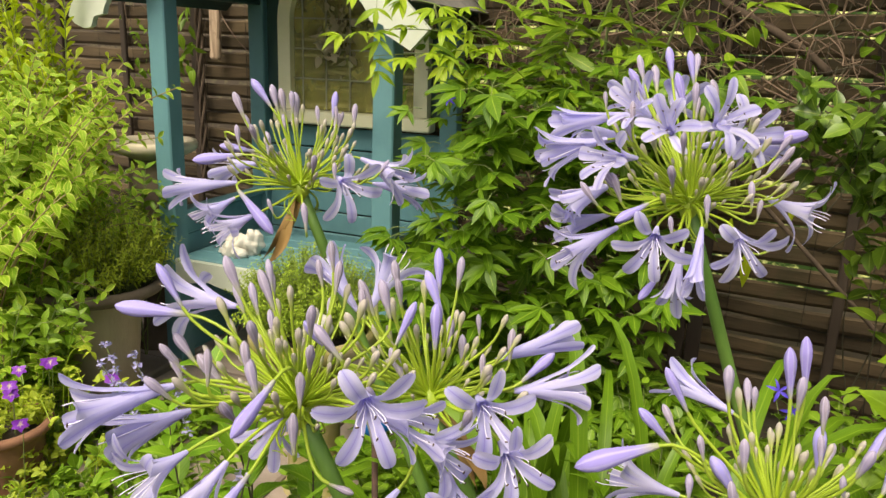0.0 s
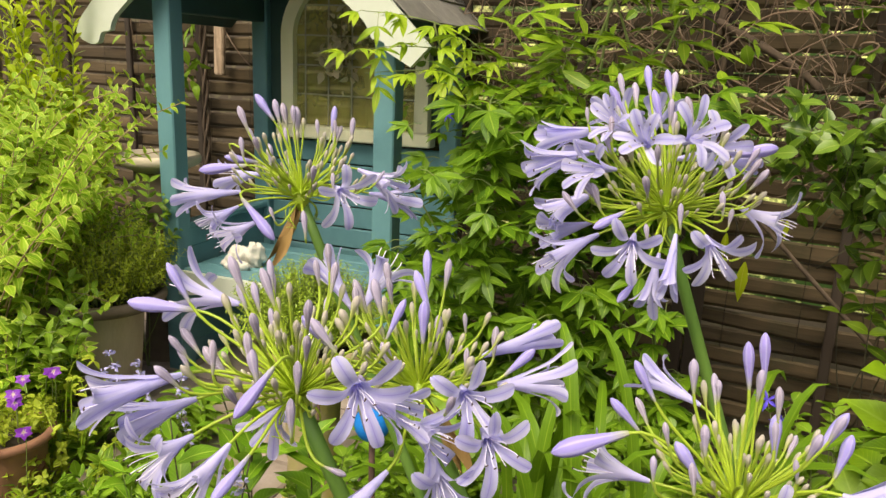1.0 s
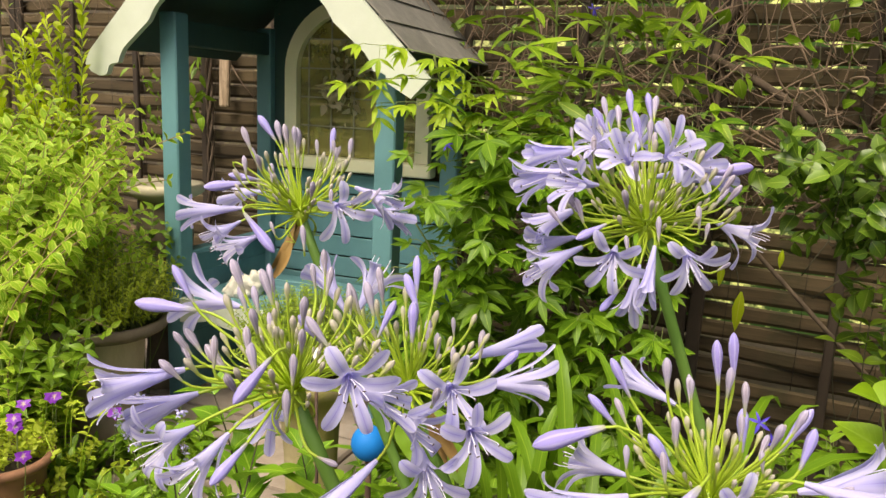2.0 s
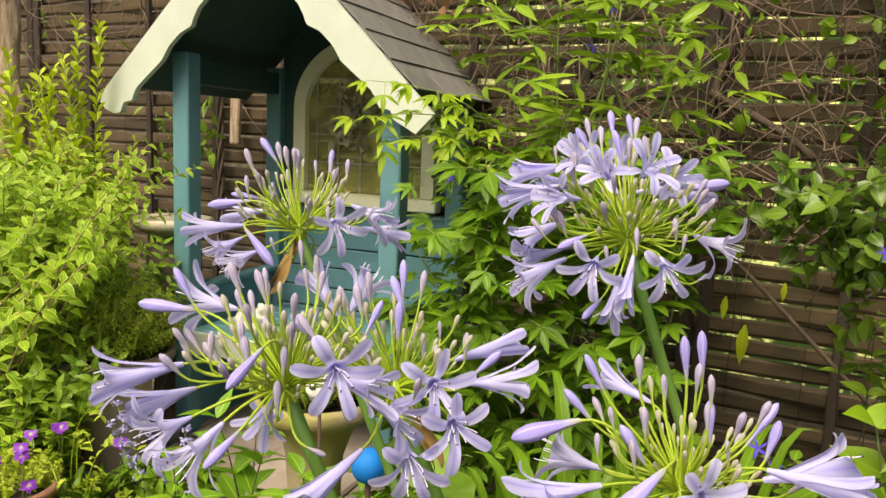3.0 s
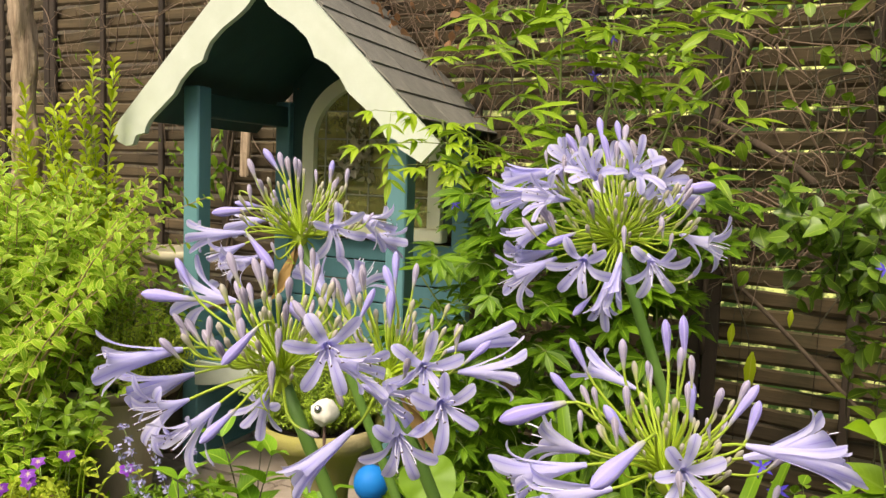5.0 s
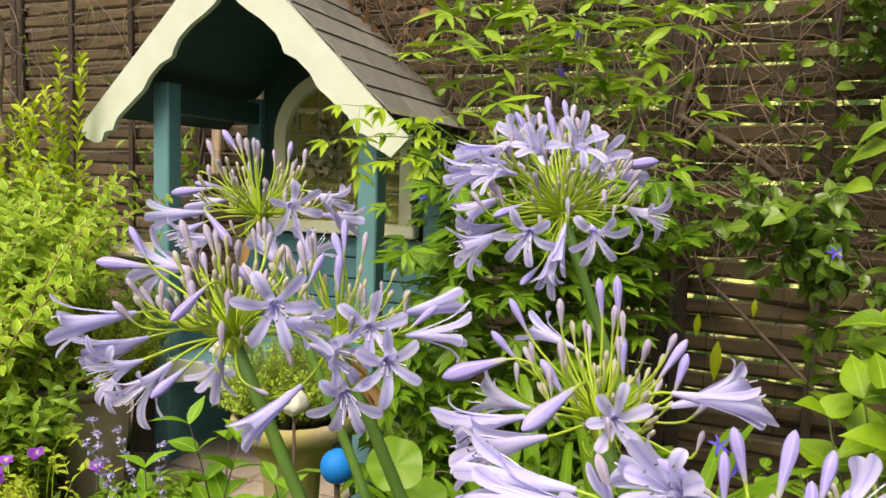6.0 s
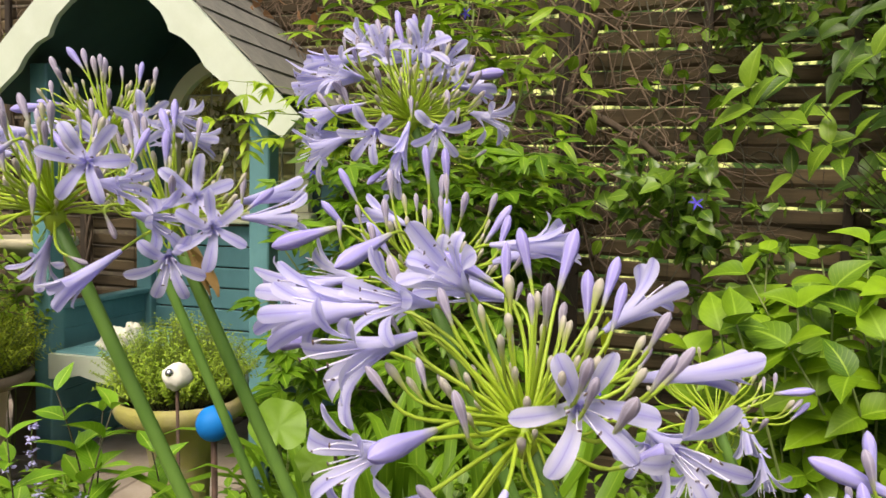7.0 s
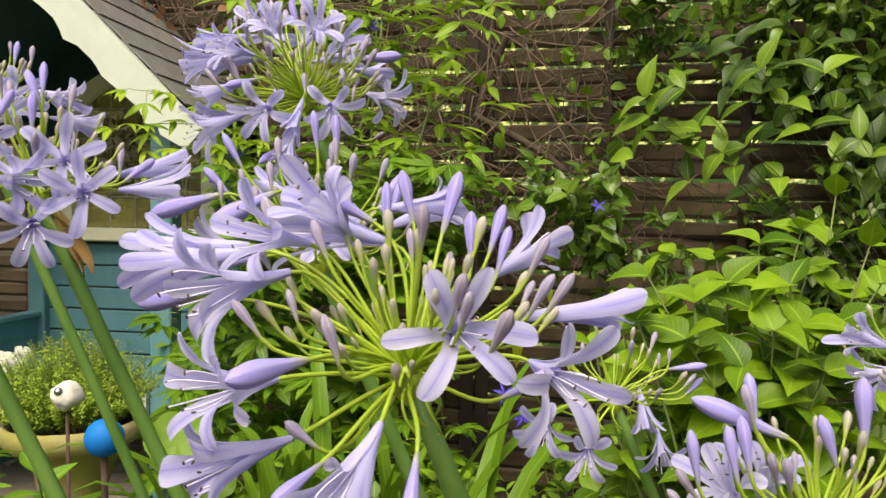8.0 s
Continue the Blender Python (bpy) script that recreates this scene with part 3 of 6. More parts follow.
    for u in (-0.17, -0.06, 0.05, 0.16, 0.27):
        s = Soup()
        z = wz + (rise - rim) * math.sqrt(max(0.0, 1 - ((u - wu) / (wr - rim)) ** 2))
        bar(s, arb(u, V_BACK - 0.016, low), arb(u, V_BACK - 0.016, z), 0.006, 0.006, ARB_X, 0.0015)
        part("lead_bar", s, LEAD, win, flat=True)
    for z in (1.10, 1.22, 1.34, 1.46):
        s = Soup()
        w = (wr - rim) * (1.0 if z < wz else math.sqrt(max(0.0, 1 - ((z - wz) / (rise - rim)) ** 2)))
        bar(s, arb(wu - w, V_BACK - 0.017, z), arb(wu + w, V_BACK - 0.017, z), 0.006, 0.005, UP, 0.0015)
        part("lead_bar", s, LEAD, win, flat=True)
    # seat and its scalloped apron
    for i in range(5):
        s = Soup()
        v0 = V_FRONT + 0.02 + 0.1 * i
        bar(s, arb(POST_L + 0.045, v0, 0.443), arb(POST_R - 0.045, v0, 0.443), 0.094, 0.022, ARB_Y, 0.004)
        part("seat_board", s, TEAL, top, flat=True)
    s = Soup()
    n_st = 61
    rows = []
    for i in range(n_st):
        u = POST_L + 0.04 + (POST_R - POST_L - 0.08) * i / (n_st - 1)
        deep = 0.056 + 0.022 * abs(math.cos(math.pi * i / (n_st - 1) * 3))
        rows.append((u, 0.434 - deep))
    v = [arb(u, V_FRONT - d, zz) for d in (0.052, 0.030) for u, z in rows for zz in (0.448, z)]
    m = 2 * n_st
    f = []
    for i in range(n_st - 1):
        a, b, c, d = 2 * i, 2 * i + 1, 2 * i + 3, 2 * i + 2
        f += [[a, b, c, d], [m + d, m + c, m + b, m + a], [a, d, m + d, m + a], [c, b, m + b, m + c]]
    s.add(v, f + [[0, m, m + 1, 1], [m - 2, m - 1, 2 * m - 1, 2 * m - 2]])
    part("seat_apron", s, CREAM, top, "cream scalloped apron under the seat", flat=True)
    return top


make_arbour()


# ---- fence ----
def make_fence():
    top = thing("garden_fence", "weathered brown woven slat fence panels with creepers on them", "fence", kind="structure")
    left, step, span, panels = -3.89, 0.47, 4, 5
    rng = np.random.default_rng(3)
    meshes = []
    for phase in range(6):
        s = Soup()
        n = span * 8 + 1
        rows = []
        for i in range(n):
            u = span * step * i / (n - 1)
            off = 0.014 * math.cos(math.pi * u / step + math.pi * (phase % 2)) + 0.003 * math.sin(2.1 * u + phase)
            sag = 0.0035 * math.sin(1.9 * u + phase * 1.7) + 0.002 * math.sin(9 * u + phase)
            wide = 0.0304 + 0.0020 * math.sin(4.1 * u + 2.3 * phase) + 0.0011 * math.sin(17 * u + 3.1 * phase)
            for z, d in ((-wide, 0.003), (-wide, -0.003), (-wide * 0.55, -0.012), (wide * 0.80, -0.014), (wide, -0.006), (wide, 0.003)):
                rows.append((u, off + d, z + sag))
        f = [[i * 6 + j, i * 6 + (j + 1) % 6, (i + 1) * 6 + (j + 1) % 6, (i + 1) * 6 + j] for i in range(n - 1) for j in range(6)]
        s.add(rows, f + [[5, 4, 3, 2, 1, 0], [6 * n - 6 + k for k in range(6)]])
        meshes.append(flat_mesh(s.mesh("slat", SLAT)))
    for p in range(panels):
        for i in range(34):
            at = fen(left + p * span * step, 0.004 * (p % 2), 0.05 + 0.069 * i + rng.normal(0, 0.0022))
            ob = new("slat", meshes[(i + p) % 2 + 2 * int(rng.integers(0, 3))])
            ob.parent = top
            x, y = FENCE_X + UP * rng.normal(0, 0.0022), FENCE_Y
            ob.matrix_basis = Matrix([[*r, q] for r, q in zip(np.stack([x, y, np.cross(x, y)], 1), at)] + [[0, 0, 0, 1]])
    for k in range(panels * span + 1):
        u = left + k * step
        wide = 0.05 if k % span == 0 else 0.034
        for side in ((-1, 1) if k % span == 0 else (0,)):
            s = Soup()
            bar(s, fen(u + side * 0.029, -0.030, -0.02), fen(u + side * 0.029, -0.030, 2.38), wide, 0.022, FENCE_X, 0.004)
            part("batten", s, BATTEN, top, flat=True)
    # fine wires stretched for the climbers
    for k in range(34):
        s = Soup()
        u = left + 0.25 + 0.24 * k
        tube(s, [fen(u, -0.046, 0.3), fen(u + 0.006, -0.047, 1.2), fen(u, -0.046, 2.35)], 0.0012, 4)
        part("wire", s, BATTEN, top)
    return top


make_fence()


# ---- agapanthus ----
def petal_mesh(opening, width, seed):
    """One petal of a flower of unit length along z, with its tube end at the origin."""
    rng = np.random.default_rng(seed)
    s = Soup()
    stations = (0, 0.2, 0.34, 0.45, 0.55, 0.64, 0.72, 0.80, 0.87, 0.92, 0.96, 0.985, 1.0)
    halves = (0.03, 0.052, 0.066, 0.069, 0.073, 0.081, 0.091, 0.100, 0.102, 0.094, 0.076, 0.051, 0.018)
    bend_at = (0, 0.2, 0.38, 0.50, 0.61, 0.72, 0.82, 0.90, 0.96, 1)
    bend_z = (0, 0.20, 0.38, 0.51, 0.63, 0.735, 0.82, 0.875, 0.91, 0.93)
    bend_r = (0.03, 0.055, 0.100, 0.145, 0.190, 0.265, 0.355, 0.430, 0.485, 0.515)
    k = len(stations)
    curl, wave, lean, roll = rng.normal(0, 0.09), rng.uniform(0, 6), rng.normal(0, 0.05), rng.normal(0, 0.25)
    rows, uv = [], []
    for a, w in zip(stations, halves):
        z, r = np.interp(a, bend_at, bend_z), np.interp(a, bend_at, bend_r)
        grow = max(0.0, a - 0.35) / 0.65
        rr = 0.03 + (r - 0.03) * (0.36 + 0.64 * opening)
        zz = z + (1 - opening) * 0.24 * grow - (0.10 * opening + curl) * grow**3
        for j in range(-3, 4):
            e = j / 3
            q = e * w * width
            cup = 0.35 * e * e * w * (1.2 - 0.9 * opening * grow) + 0.014 * math.sin(2.6 * j + 15 * a + wave) * grow * abs(e) + (0.010 * grow if j == 0 else 0) + roll * q * grow
            rows.append((q + lean * grow * grow, rr - cup * (0.6 if grow else 1.0), zz + cup * 0.6))
            uv.append((0.5 + e / 2, a))
    f = [[i * 7 + j, i * 7 + j + 1, (i + 1) * 7 + j + 1, (i + 1) * 7 + j] for i in range(k - 1) for j in range(6)]
    s.add(rows, f, uv)
    return s.mesh("petal", PETAL)


def tube_mesh():
    s = Soup()
    lathe(s, [(0.012, -0.01), (0.028, 0.02), (0.045, 0.12), (0.056, 0.24), (0.072, 0.34)], 12)
    s.uv[-1][:, 1] *= 0.4
    return s.mesh("flower", PETAL)


def stamen_mesh(seed):
    """One stamen with its small dark tip."""
    rng = np.random.default_rng(seed)
    s = Soup()
    r = rng.uniform(0.10, 0.22)
    end = np.array([r, -0.05, rng.uniform(0.84, 1.0)])
    tube(s, bez((0.02, 0, 0.3), (0.05, 0, 0.5), end + (0.03, -0.02, -0.12), end, 7), 0.0072, 4)
    n = len(s.f)
    d = unit(rng.normal(0, 1, 3) * (1, 1, 0.4)) * 0.024
    tube(s, [end - d, end - d * 0.4, end + d * 0.4, end + d], [0.004, 0.0095, 0.0095, 0.004], 5)
    me = s.mesh("stamen", FILAMENT, ANTHER)
    me.polygons.foreach_set("material_index", [0 if k < n else 1 for k in range(len(me.polygons))])
    return me


def bud_mesh(fat, seed, material, name="bud"):
    rng = np.random.default_rng(seed)
    s = Soup()
    prof = np.array([(0.030, 0.0), (0.045, 0.10), (0.058, 0.25), (0.085, 0.45), (0.108, 0.62), (0.110, 0.74), (0.088, 0.87), (0.045, 0.96), (0.004, 1.0)])
    ang = np.linspace(0, 2 * np.pi, 12, endpoint=False)
    rib = 1 + 0.06 * np.cos(6 * ang)
    bend = rng.normal(0, 0.05)
    r = prof[:, 0][:, None] * fat * rib[None]
    z = np.broadcast_to(prof[:, 1][:, None], r.shape)
    v = np.stack([r * np.cos(ang) + bend * z * (z - 1), r * np.sin(ang), z], -1)
    n = len(prof)
    f = [[i * 12 + j, i * 12 + (j + 1) % 12, (i + 1) * 12 + (j + 1) % 12, (i + 1) * 12 + j] for i in range(n - 1) for j in range(12)]
    uv = np.stack([np.broadcast_to(ang / (2 * np.pi), r.shape), z], -1)
    s.add(v.reshape(-1, 3), f, uv)
    return s.mesh(name, material)


PETALS = {k: [petal_mesh(o, w, 10 * k + i) for i, w in enumerate((1.0, 0.84, 0.95, 0.88, 1.04))] for k, o in enumerate((0.12, 0.54, 1.06, 1.32))}
TUBE, STAMENS = tube_mesh(), [stamen_mesh(i) for i in range(5)]
BUDS = [bud_mesh(f, i, BUD) for i, f in enumerate((1.0, 1.12, 0.92))]
SMALL_BUDS = [bud_mesh(f, 5 + i, YOUNG_BUD) for i, f in enumerate((1.05, 1.2))]
GREEN_BUDS = [bud_mesh(f, 9 + i, SMALL_BUD) for i, f in enumerate((1.25, 1.4, 1.15))]


def frame_on(at, way, size, spin):
    """A matrix that lays a unit piece along way, at its place."""
    z = unit(way)
    x = unit(np.cross(z, (0.2, 0.95, 0.25) if abs(z[1]) < 0.9 else (1, 0, 0)))
    y = np.cross(z, x)
    c, s = math.cos(spin), math.sin(spin)
    x, y = x * c + y * s, y * c - x * s
    return Matrix([[*(r * size), p] for r, p in zip(np.stack([x, y, z], 1), at)] + [[0, 0, 0, 1]])


def piece(name, me, parent, m, label=""):
    ob = new(name, me)
    ob.parent = parent
    ob.matrix_basis = m
    return tagged(ob, label)


def umbel(hub, flowers, buds, small, seed, fill=62, lean=(0.30, 0.05), spathe=None, thick=0.0058, behind=()):
    """One agapanthus stalk with its head. Flowers and buds: where the flower stalk ends and where the flower points to, in millimetres from the hub; for flowers also how far open (0 to 3) and, for some, how a petal stands off the upright, in degrees."""
    rng = np.random.default_rng(seed)
    hub = np.array(hub)
    foot = np.array([hub[0] + lean[0], hub[1] + lean[1], ground_height(hub[0] + lean[0], hub[1] + lean[1]) - 0.03])
    top = thing("agapanthus", "lilac agapanthus head of open trumpets and buds on a stalk", "flower", group="agapanthus heads")
    s = Soup()
    drop = hub[2] - foot[2]
    pts = bez(foot, foot + (0, 0, drop * 0.4), hub - np.array([-lean[0] * 0.45, -lean[1] * 0.45, drop * 0.32]), hub, 22)
    tube(s, pts, np.linspace(thick * 1.25, thick * 0.8, 22), 10)
    part("stalk", s, STALK, top, "smooth green flower stalk")
    knob = Soup()
    lathe(knob, [(0.001, -0.012), (thick * 0.9, -0.008), (0.008, 0.0), (0.006, 0.005), (0.001, 0.009)], 10, hub)
    part("hub", knob, PEDICEL, top)

    def pedicel(end, way, r):
        end, way = np.asarray(end), unit(way)
        d = np.linalg.norm(end - hub)
        first = unit(unit(end - hub) + np.array([0, 0, 0.35 if end[2] > hub[2] - 0.01 else 0.1]) + rng.normal(0, 0.12, 3))
        stem = Soup()
        tube(stem, bez(hub + first * 0.004, hub + first * d * 0.45, end - way * d * 0.25, end, 9), np.linspace(r * 1.1, r, 9), 6, False)
        part("flower_stalk", stem, PEDICEL, top)

    def open_flower(b, t, k, clock=None):
        b, t = hub + np.array(b) / 1000, hub + np.array(t) / 1000
        way = t - b
        size = min(max(np.linalg.norm(way) * 1.18, 0.042), 0.052 if way[1] < -0.5 * np.linalg.norm(way) else 0.056)
        pedicel(b, way, 0.00095)
        spin = rng.uniform(0, math.pi / 3)
        m = frame_on(b, way, size, spin)
        if clock is not None:
            c = math.radians(clock)
            to = m.to_3x3().inverted() @ Vector((math.sin(c), 0, math.cos(c)))
            m = m @ Matrix.Rotation(math.atan2(-to.x, to.y), 4, "Z")
        fl = piece("flower", TUBE, top, m)
        for i in range(6):
            me = PETALS[k][int(rng.choice((0, 2, 4) if i % 2 else (1, 3)))]
            m = Matrix.Rotation(i * math.pi / 3 + rng.normal(0, 0.08), 4, "Z") @ Matrix.Rotation(rng.normal(0, 0.07), 4, "X") @ Matrix.Diagonal((1, 1, 1 + rng.normal(0, 0.05), 1))
            if k == 0:
                m = m @ Matrix.Rotation(0.35, 4, "Z")
            piece("petal", me, fl, m)
        if k:
            for i in range(6):
                piece("stamen", STAMENS[int(rng.integers(5))], fl, Matrix.Rotation((i + 0.5) * math.pi / 3 + rng.normal(0, 0.1), 4, "Z"))

    for row in (*flowers, *behind):
        open_flower(row[:3], row[3:6], *row[6:])
    for kind, group in ((BUDS, buds), (SMALL_BUDS, small)):
        for row in group:
            b, t = hub + np.array(row[:3]) / 1000, hub + np.array(row[3:]) / 1000
            way = t - b
            pedicel(b, way, 0.00095)
            size = np.linalg.norm(way)
            if kind is BUDS:
                size = min(max(size, 0.026), 0.05)
            else:
                size = min(max(size, 0.014), 0.026)
            piece("bud", kind[int(rng.integers(len(kind)))], top, frame_on(b, way, size, rng.uniform(0, 6)))
    for i in range(fill):
        el = math.asin(rng.uniform(0.12, 1.0))
        az = rng.uniform(0, 2 * math.pi)
        d = np.array([math.cos(el) * math.cos(az), math.cos(el) * math.sin(az), math.sin(el)])
        age = rng.random()
        end = hub + d * (0.026 + 0.044 * age)
        way = unit(d + np.array([0, 0, 0.9]))
        pedicel(end, way, 0.00055 + 0.0003 * age)
        big = age > 0.88
        me = (SMALL_BUDS if big else GREEN_BUDS)
        piece("bud", me[int(rng.integers(len(me)))], top, frame_on(end, way, rng.uniform(0.017, 0.021) if big else (0.0075 + 0.0075 * age) * rng.uniform(0.9, 1.25), rng.uniform(0, 6)))
    for i in range(5):
        # thin curled bracts under the head
        s = Soup()
        az, r = rng.uniform(0, 2 * math.pi), rng.uniform(0.010, 0.020)
        d = np.array([math.cos(az), math.sin(az), 0])
        k = np.linspace(0, 1, 16)[:, None]
        turn = 5.5 * k
        tube(s, hub + d * (0.006 + r * 0.9 * k + 0.004 * np.sin(turn)) + UP * (-0.006 - r * k + 0.005 * np.cos(turn)) + np.cross(d, UP) * 0.004 * np.sin(turn * 1.3), np.linspace(0.0009, 0.0003, 16), 4)
        part("bract", s, PEDICEL, top)
    if spathe is not None:
        s = Soup()
        way = np.array(spathe)
        side = unit(np.cross(way, (0.2, 1, 0.1)))
        front = unit(np.cross(side, way))
        for q in (-1, 1):
            rows = []
            for i in range(13):
                k = i / 12
                c = hub + way * (0.04 + 0.9 * k) + side * (0.008 * math.sin(2.4 * k) + 0.003 * q * k)
                w, turn = 0.0052 * math.sin(math.pi * min(1.0, 0.12 + 0.88 * k)) ** 0.7 + 0.0004, 1.1 * q + 2.6 * k
                rows += [c - (side * math.cos(turn) + front * math.sin(turn)) * w, c + front * 0.003 * math.cos(9 * k), c + (side * math.cos(turn + 0.8) + front * math.sin(turn + 0.8)) * w]
            s.add(rows, [[3 * i + j, 3 * i + j + 1, 3 * i + j + 4, 3 * i + j + 3] for i in range(12) for j in range(2)])
        part("spathe", s, SPATHE, top, "dry brown bract that hangs below the head")
    return top


umbel((-0.102, 0.403, 1.054),
      flowers=[(41, -45, 36, 52, -80, 36, 3, 38), (39, -38, 24, 66, -50, 23, 1), (-61, -20, 20, -100, -45, 12, 1), (-57, -10, 1, -95, -20, -10, 1), (-50, -35, -9, -67, -62, -15, 3), (-26, -45, -7, -42, -75, -23, 2), (-47, 40, 43, -88, 52, 46, 2), (-16, 30, -15, -30, 40, -42, 2)],
      buds=[(-12, -55, -7, -24, -80, -20), (4, -63, 47, -10, -83, 28), (-64, 10, 48, -106, 12, 50), (-65, 5, 54, -79, 8, 77)],
      small=[(-56, -21, 22, -63, -19, 38), (-33, 7, 61, -42, 9, 83), (-10, -12, 61, -18, -9, 82), (-13, -46, 39, -16, -43, 57), (-9, -47, 29, -14, -44, 49), (11, -46, 25, 11, -44, 43), (9, -50, 2, 8, -47, 23), (25, -13, 36, 10, -11, 55), (6, 30, 61, 3, 32, 77), (10, 41, 67, 8, 43, 85), (33, 10, 51, 31, 12, 68), (-40, -29, 25, -40, -27, 45), (-40, -1, 9, -60, 1, 34), (46, 20, 48, 40, 23, 70), (22, -32, -24, 35, -32, -29)],
      seed=1, fill=82)
umbel((-0.033, 0.432, 1.049),
      flowers=[(27, -30, 20, 35, -66, 22, 3, 10), (40, -42, 0, 49, -74, 1, 3), (-9, -52, 9, 21, -72, 4, 2), (14, -50, -15, 21, -74, -23, 3), (-10, -70, -14, -35, -90, -36, 0), (38, 30, 15, 73, 50, 23, 0), (49, 10, 5, 88, 18, 7, 1), (-39, 25, 46, -29, 42, 69, 2), (-47, 25, 44, -67, 38, 66, 1)],
      buds=[(53, 10, 11, 69, 16, 25), (6, -15, 59, -2, -10, 78), (3, 0, 66, 2, 5, 84), (3, -20, 41, 3, -18, 61), (-18, -24, 44, -10, -20, 63), (-49, -30, 38, -66, -30, 57)],
      small=[(18, 4, 20, 17, 7, 40), (29, -25, 26, 29, -22, 41), (46, 26, 16, 47, 29, 37), (-13, -18, 19, -22, -16, 39), (-34, 5, 49, -43, 7, 70), (9, 34, 19, 9, 37, 40), (27, 36, 28, 26, 38, 39), (-31, -41, 8, -23, -43, -9)],
      seed=2, spathe=(0.03, 0.0, -0.06), fill=66)
umbel((0.144, 0.585, 1.142),
      flowers=[(53, -5, 10, 86, -28, -2, 3), (20, -42, -6, 22, -74, -20, 3, 15), (-29, -32, -10, -40, -68, -21, 3, 42), (-53, -15, -15, -95, -30, -35, 2), (-61, 20, 44, -105, 8, 31, 1), (-54, 0, 16, -90, -8, 0, 1), (-55, 10, -11, -90, 0, -20, 1), (26, 12, 50, 33, -24, 58, 3, 38)],
      behind=[(-46, 25, 63, -86, 25, 57, 0), (-37, 35, 45, -82, 42, 43, 1), (-26, 30, 55, -37, 60, 77, 2), (5, 20, 41, 28, 20, 46, 0), (-3, -48, -5, -8, -64, -23, 0), (-9, -30, -24, -15, -42, -48, 1), (-9, 40, 56, 0, 72, 76, 2), (39, 35, 38, 72, 55, 41, 1), (-20, -8, 52, -32, -38, 63, 2), (6, -4, 56, 12, -34, 69, 3), (-45, -18, 36, -76, -42, 38, 2), (-30, 12, 60, -54, -12, 73, 2)],
      buds=[(47, 22, 46, 90, 30, 53), (-41, -50, 10, -65, -66, 0), (-23, -30, -45, -39, -44, -60), (-33, 30, 73, -47, 34, 96), (-8, 10, 66, -16, 16, 95), (-13, 40, 89, -15, 46, 104), (5, 45, 86, 3, 48, 97)],
      small=[(-31, 51, 84, -36, 59, 106), (11, 65, 89, 14, 78, 109), (-38, 28, 72, -43, 41, 95), (-21, 51, 79, -22, 64, 99), (32, -37, 8, 30, -35, 26), (-1, -51, -1, -2, -48, 18), (40, -28, -2, 42, -26, 12), (-63, -22, 15, -69, -19, 38), (-56, -33, 7, -64, -31, 27), (-72, -35, 4, -85, -33, 20), (-24, -54, -11, -26, -52, 2), (16, 11, 70, 9, 14, 91), (-50, -16, 56, -51, -13, 75), (-64, 15, 66, -65, 17, 74), (60, -1, -32, 69, 1, -26)],
      seed=3, fill=112)
umbel((-0.165, 0.667, 1.124),
      flowers=[(37, -28, 18, 57, -62, 13, 3, 53), (52, 0, 30, 91, -12, 16, 2), (60, 15, 6, 98, 22, -1, 1), (-54, -5, 5, -101, -12, 0, 1), (-51, -22, -5, -74, -44, -19, 2), (-28, -40, -14, -56, -62, -27, 3), (-40, 25, 18, -78, 34, 11, 1)],
      buds=[(-41, 5, 31, -72, 5, 35), (-47, -10, 30, -89, -14, 24), (-38, -52, 8, -7, -64, -24), (-27, 10, 69, -45, 14, 92), (22, 30, 58, 23, 34, 74)],
      small=[(-49, 5, 58, -59, 8, 81), (-18, -2, 67, -24, 1, 89), (-17, 18, 62, -22, 21, 85), (-5, 8, 57, -7, 12, 84), (16, -1, 56, 14, 2, 73), (33, -9, 59, 32, -7, 74), (44, 11, 55, 45, 14, 75), (-50, -8, 36, -53, -6, 55), (-20, -27, 31, -21, -24, 51), (70, -12, 20, 76, -11, 29), (37, -36, 15, 36, -33, 31), (-12, -43, -13, -17, -42, 0), (17, -53, -24, 14, -50, 0), (-65, 2, 43, -58, 1, 31)],
      seed=4, fill=84, spathe=(-0.034, -0.02, -0.062))
umbel((0.156, 0.393, 1.006),
      flowers=[(4, -22, 14, 0, -55, 24, 2, 12), (36, -40, 38, 76, -72, 40, 0), (40, -25, 25, 86, -38, 42, 1), (-47, 15, 7, -84, 24, 13, 2), (-53, -20, 12, -103, -30, 5, 1), (-40, -40, 6, -97, -58, -2, 1), (-14, 43, 45, -40, 62, 54, 1)],
      buds=[(-66, 0, 45, -109, -3, 31), (-59, 5, 44, -74, 6, 60), (-52, 5, 63, -65, 8, 86), (-28, -18, 27, -44, -16, 50), (-3, 0, 76, -6, 3, 103), (11, 16, 74, 9, 20, 103), (10, -15, 42, 9, -12, 64), (37, 0, 36, 56, 6, 63), (45, -12, 32, 52, -8, 54), (-28, -66, 45, -59, -92, 27)],
      small=[(-28, 15, 65, -30, 16, 86), (9, -14, 65, 8, -12, 84), (54, -37, 0, 58, -36, 14), (-48, -18, 48, -51, -17, 60), (-31, -27, 48, -33, -26, 66), (-10, 25, 56, -11, 26, 70), (19, -26, 35, 17, -25, 48), (-60, -40, 39, -61, -39, 53), (-38, -39, 32, -41, -38, 50), (5, -25, 53, 4, -23, 69), (-4, -59, 12, -6, -58, 27)],
      seed=5, fill=58)
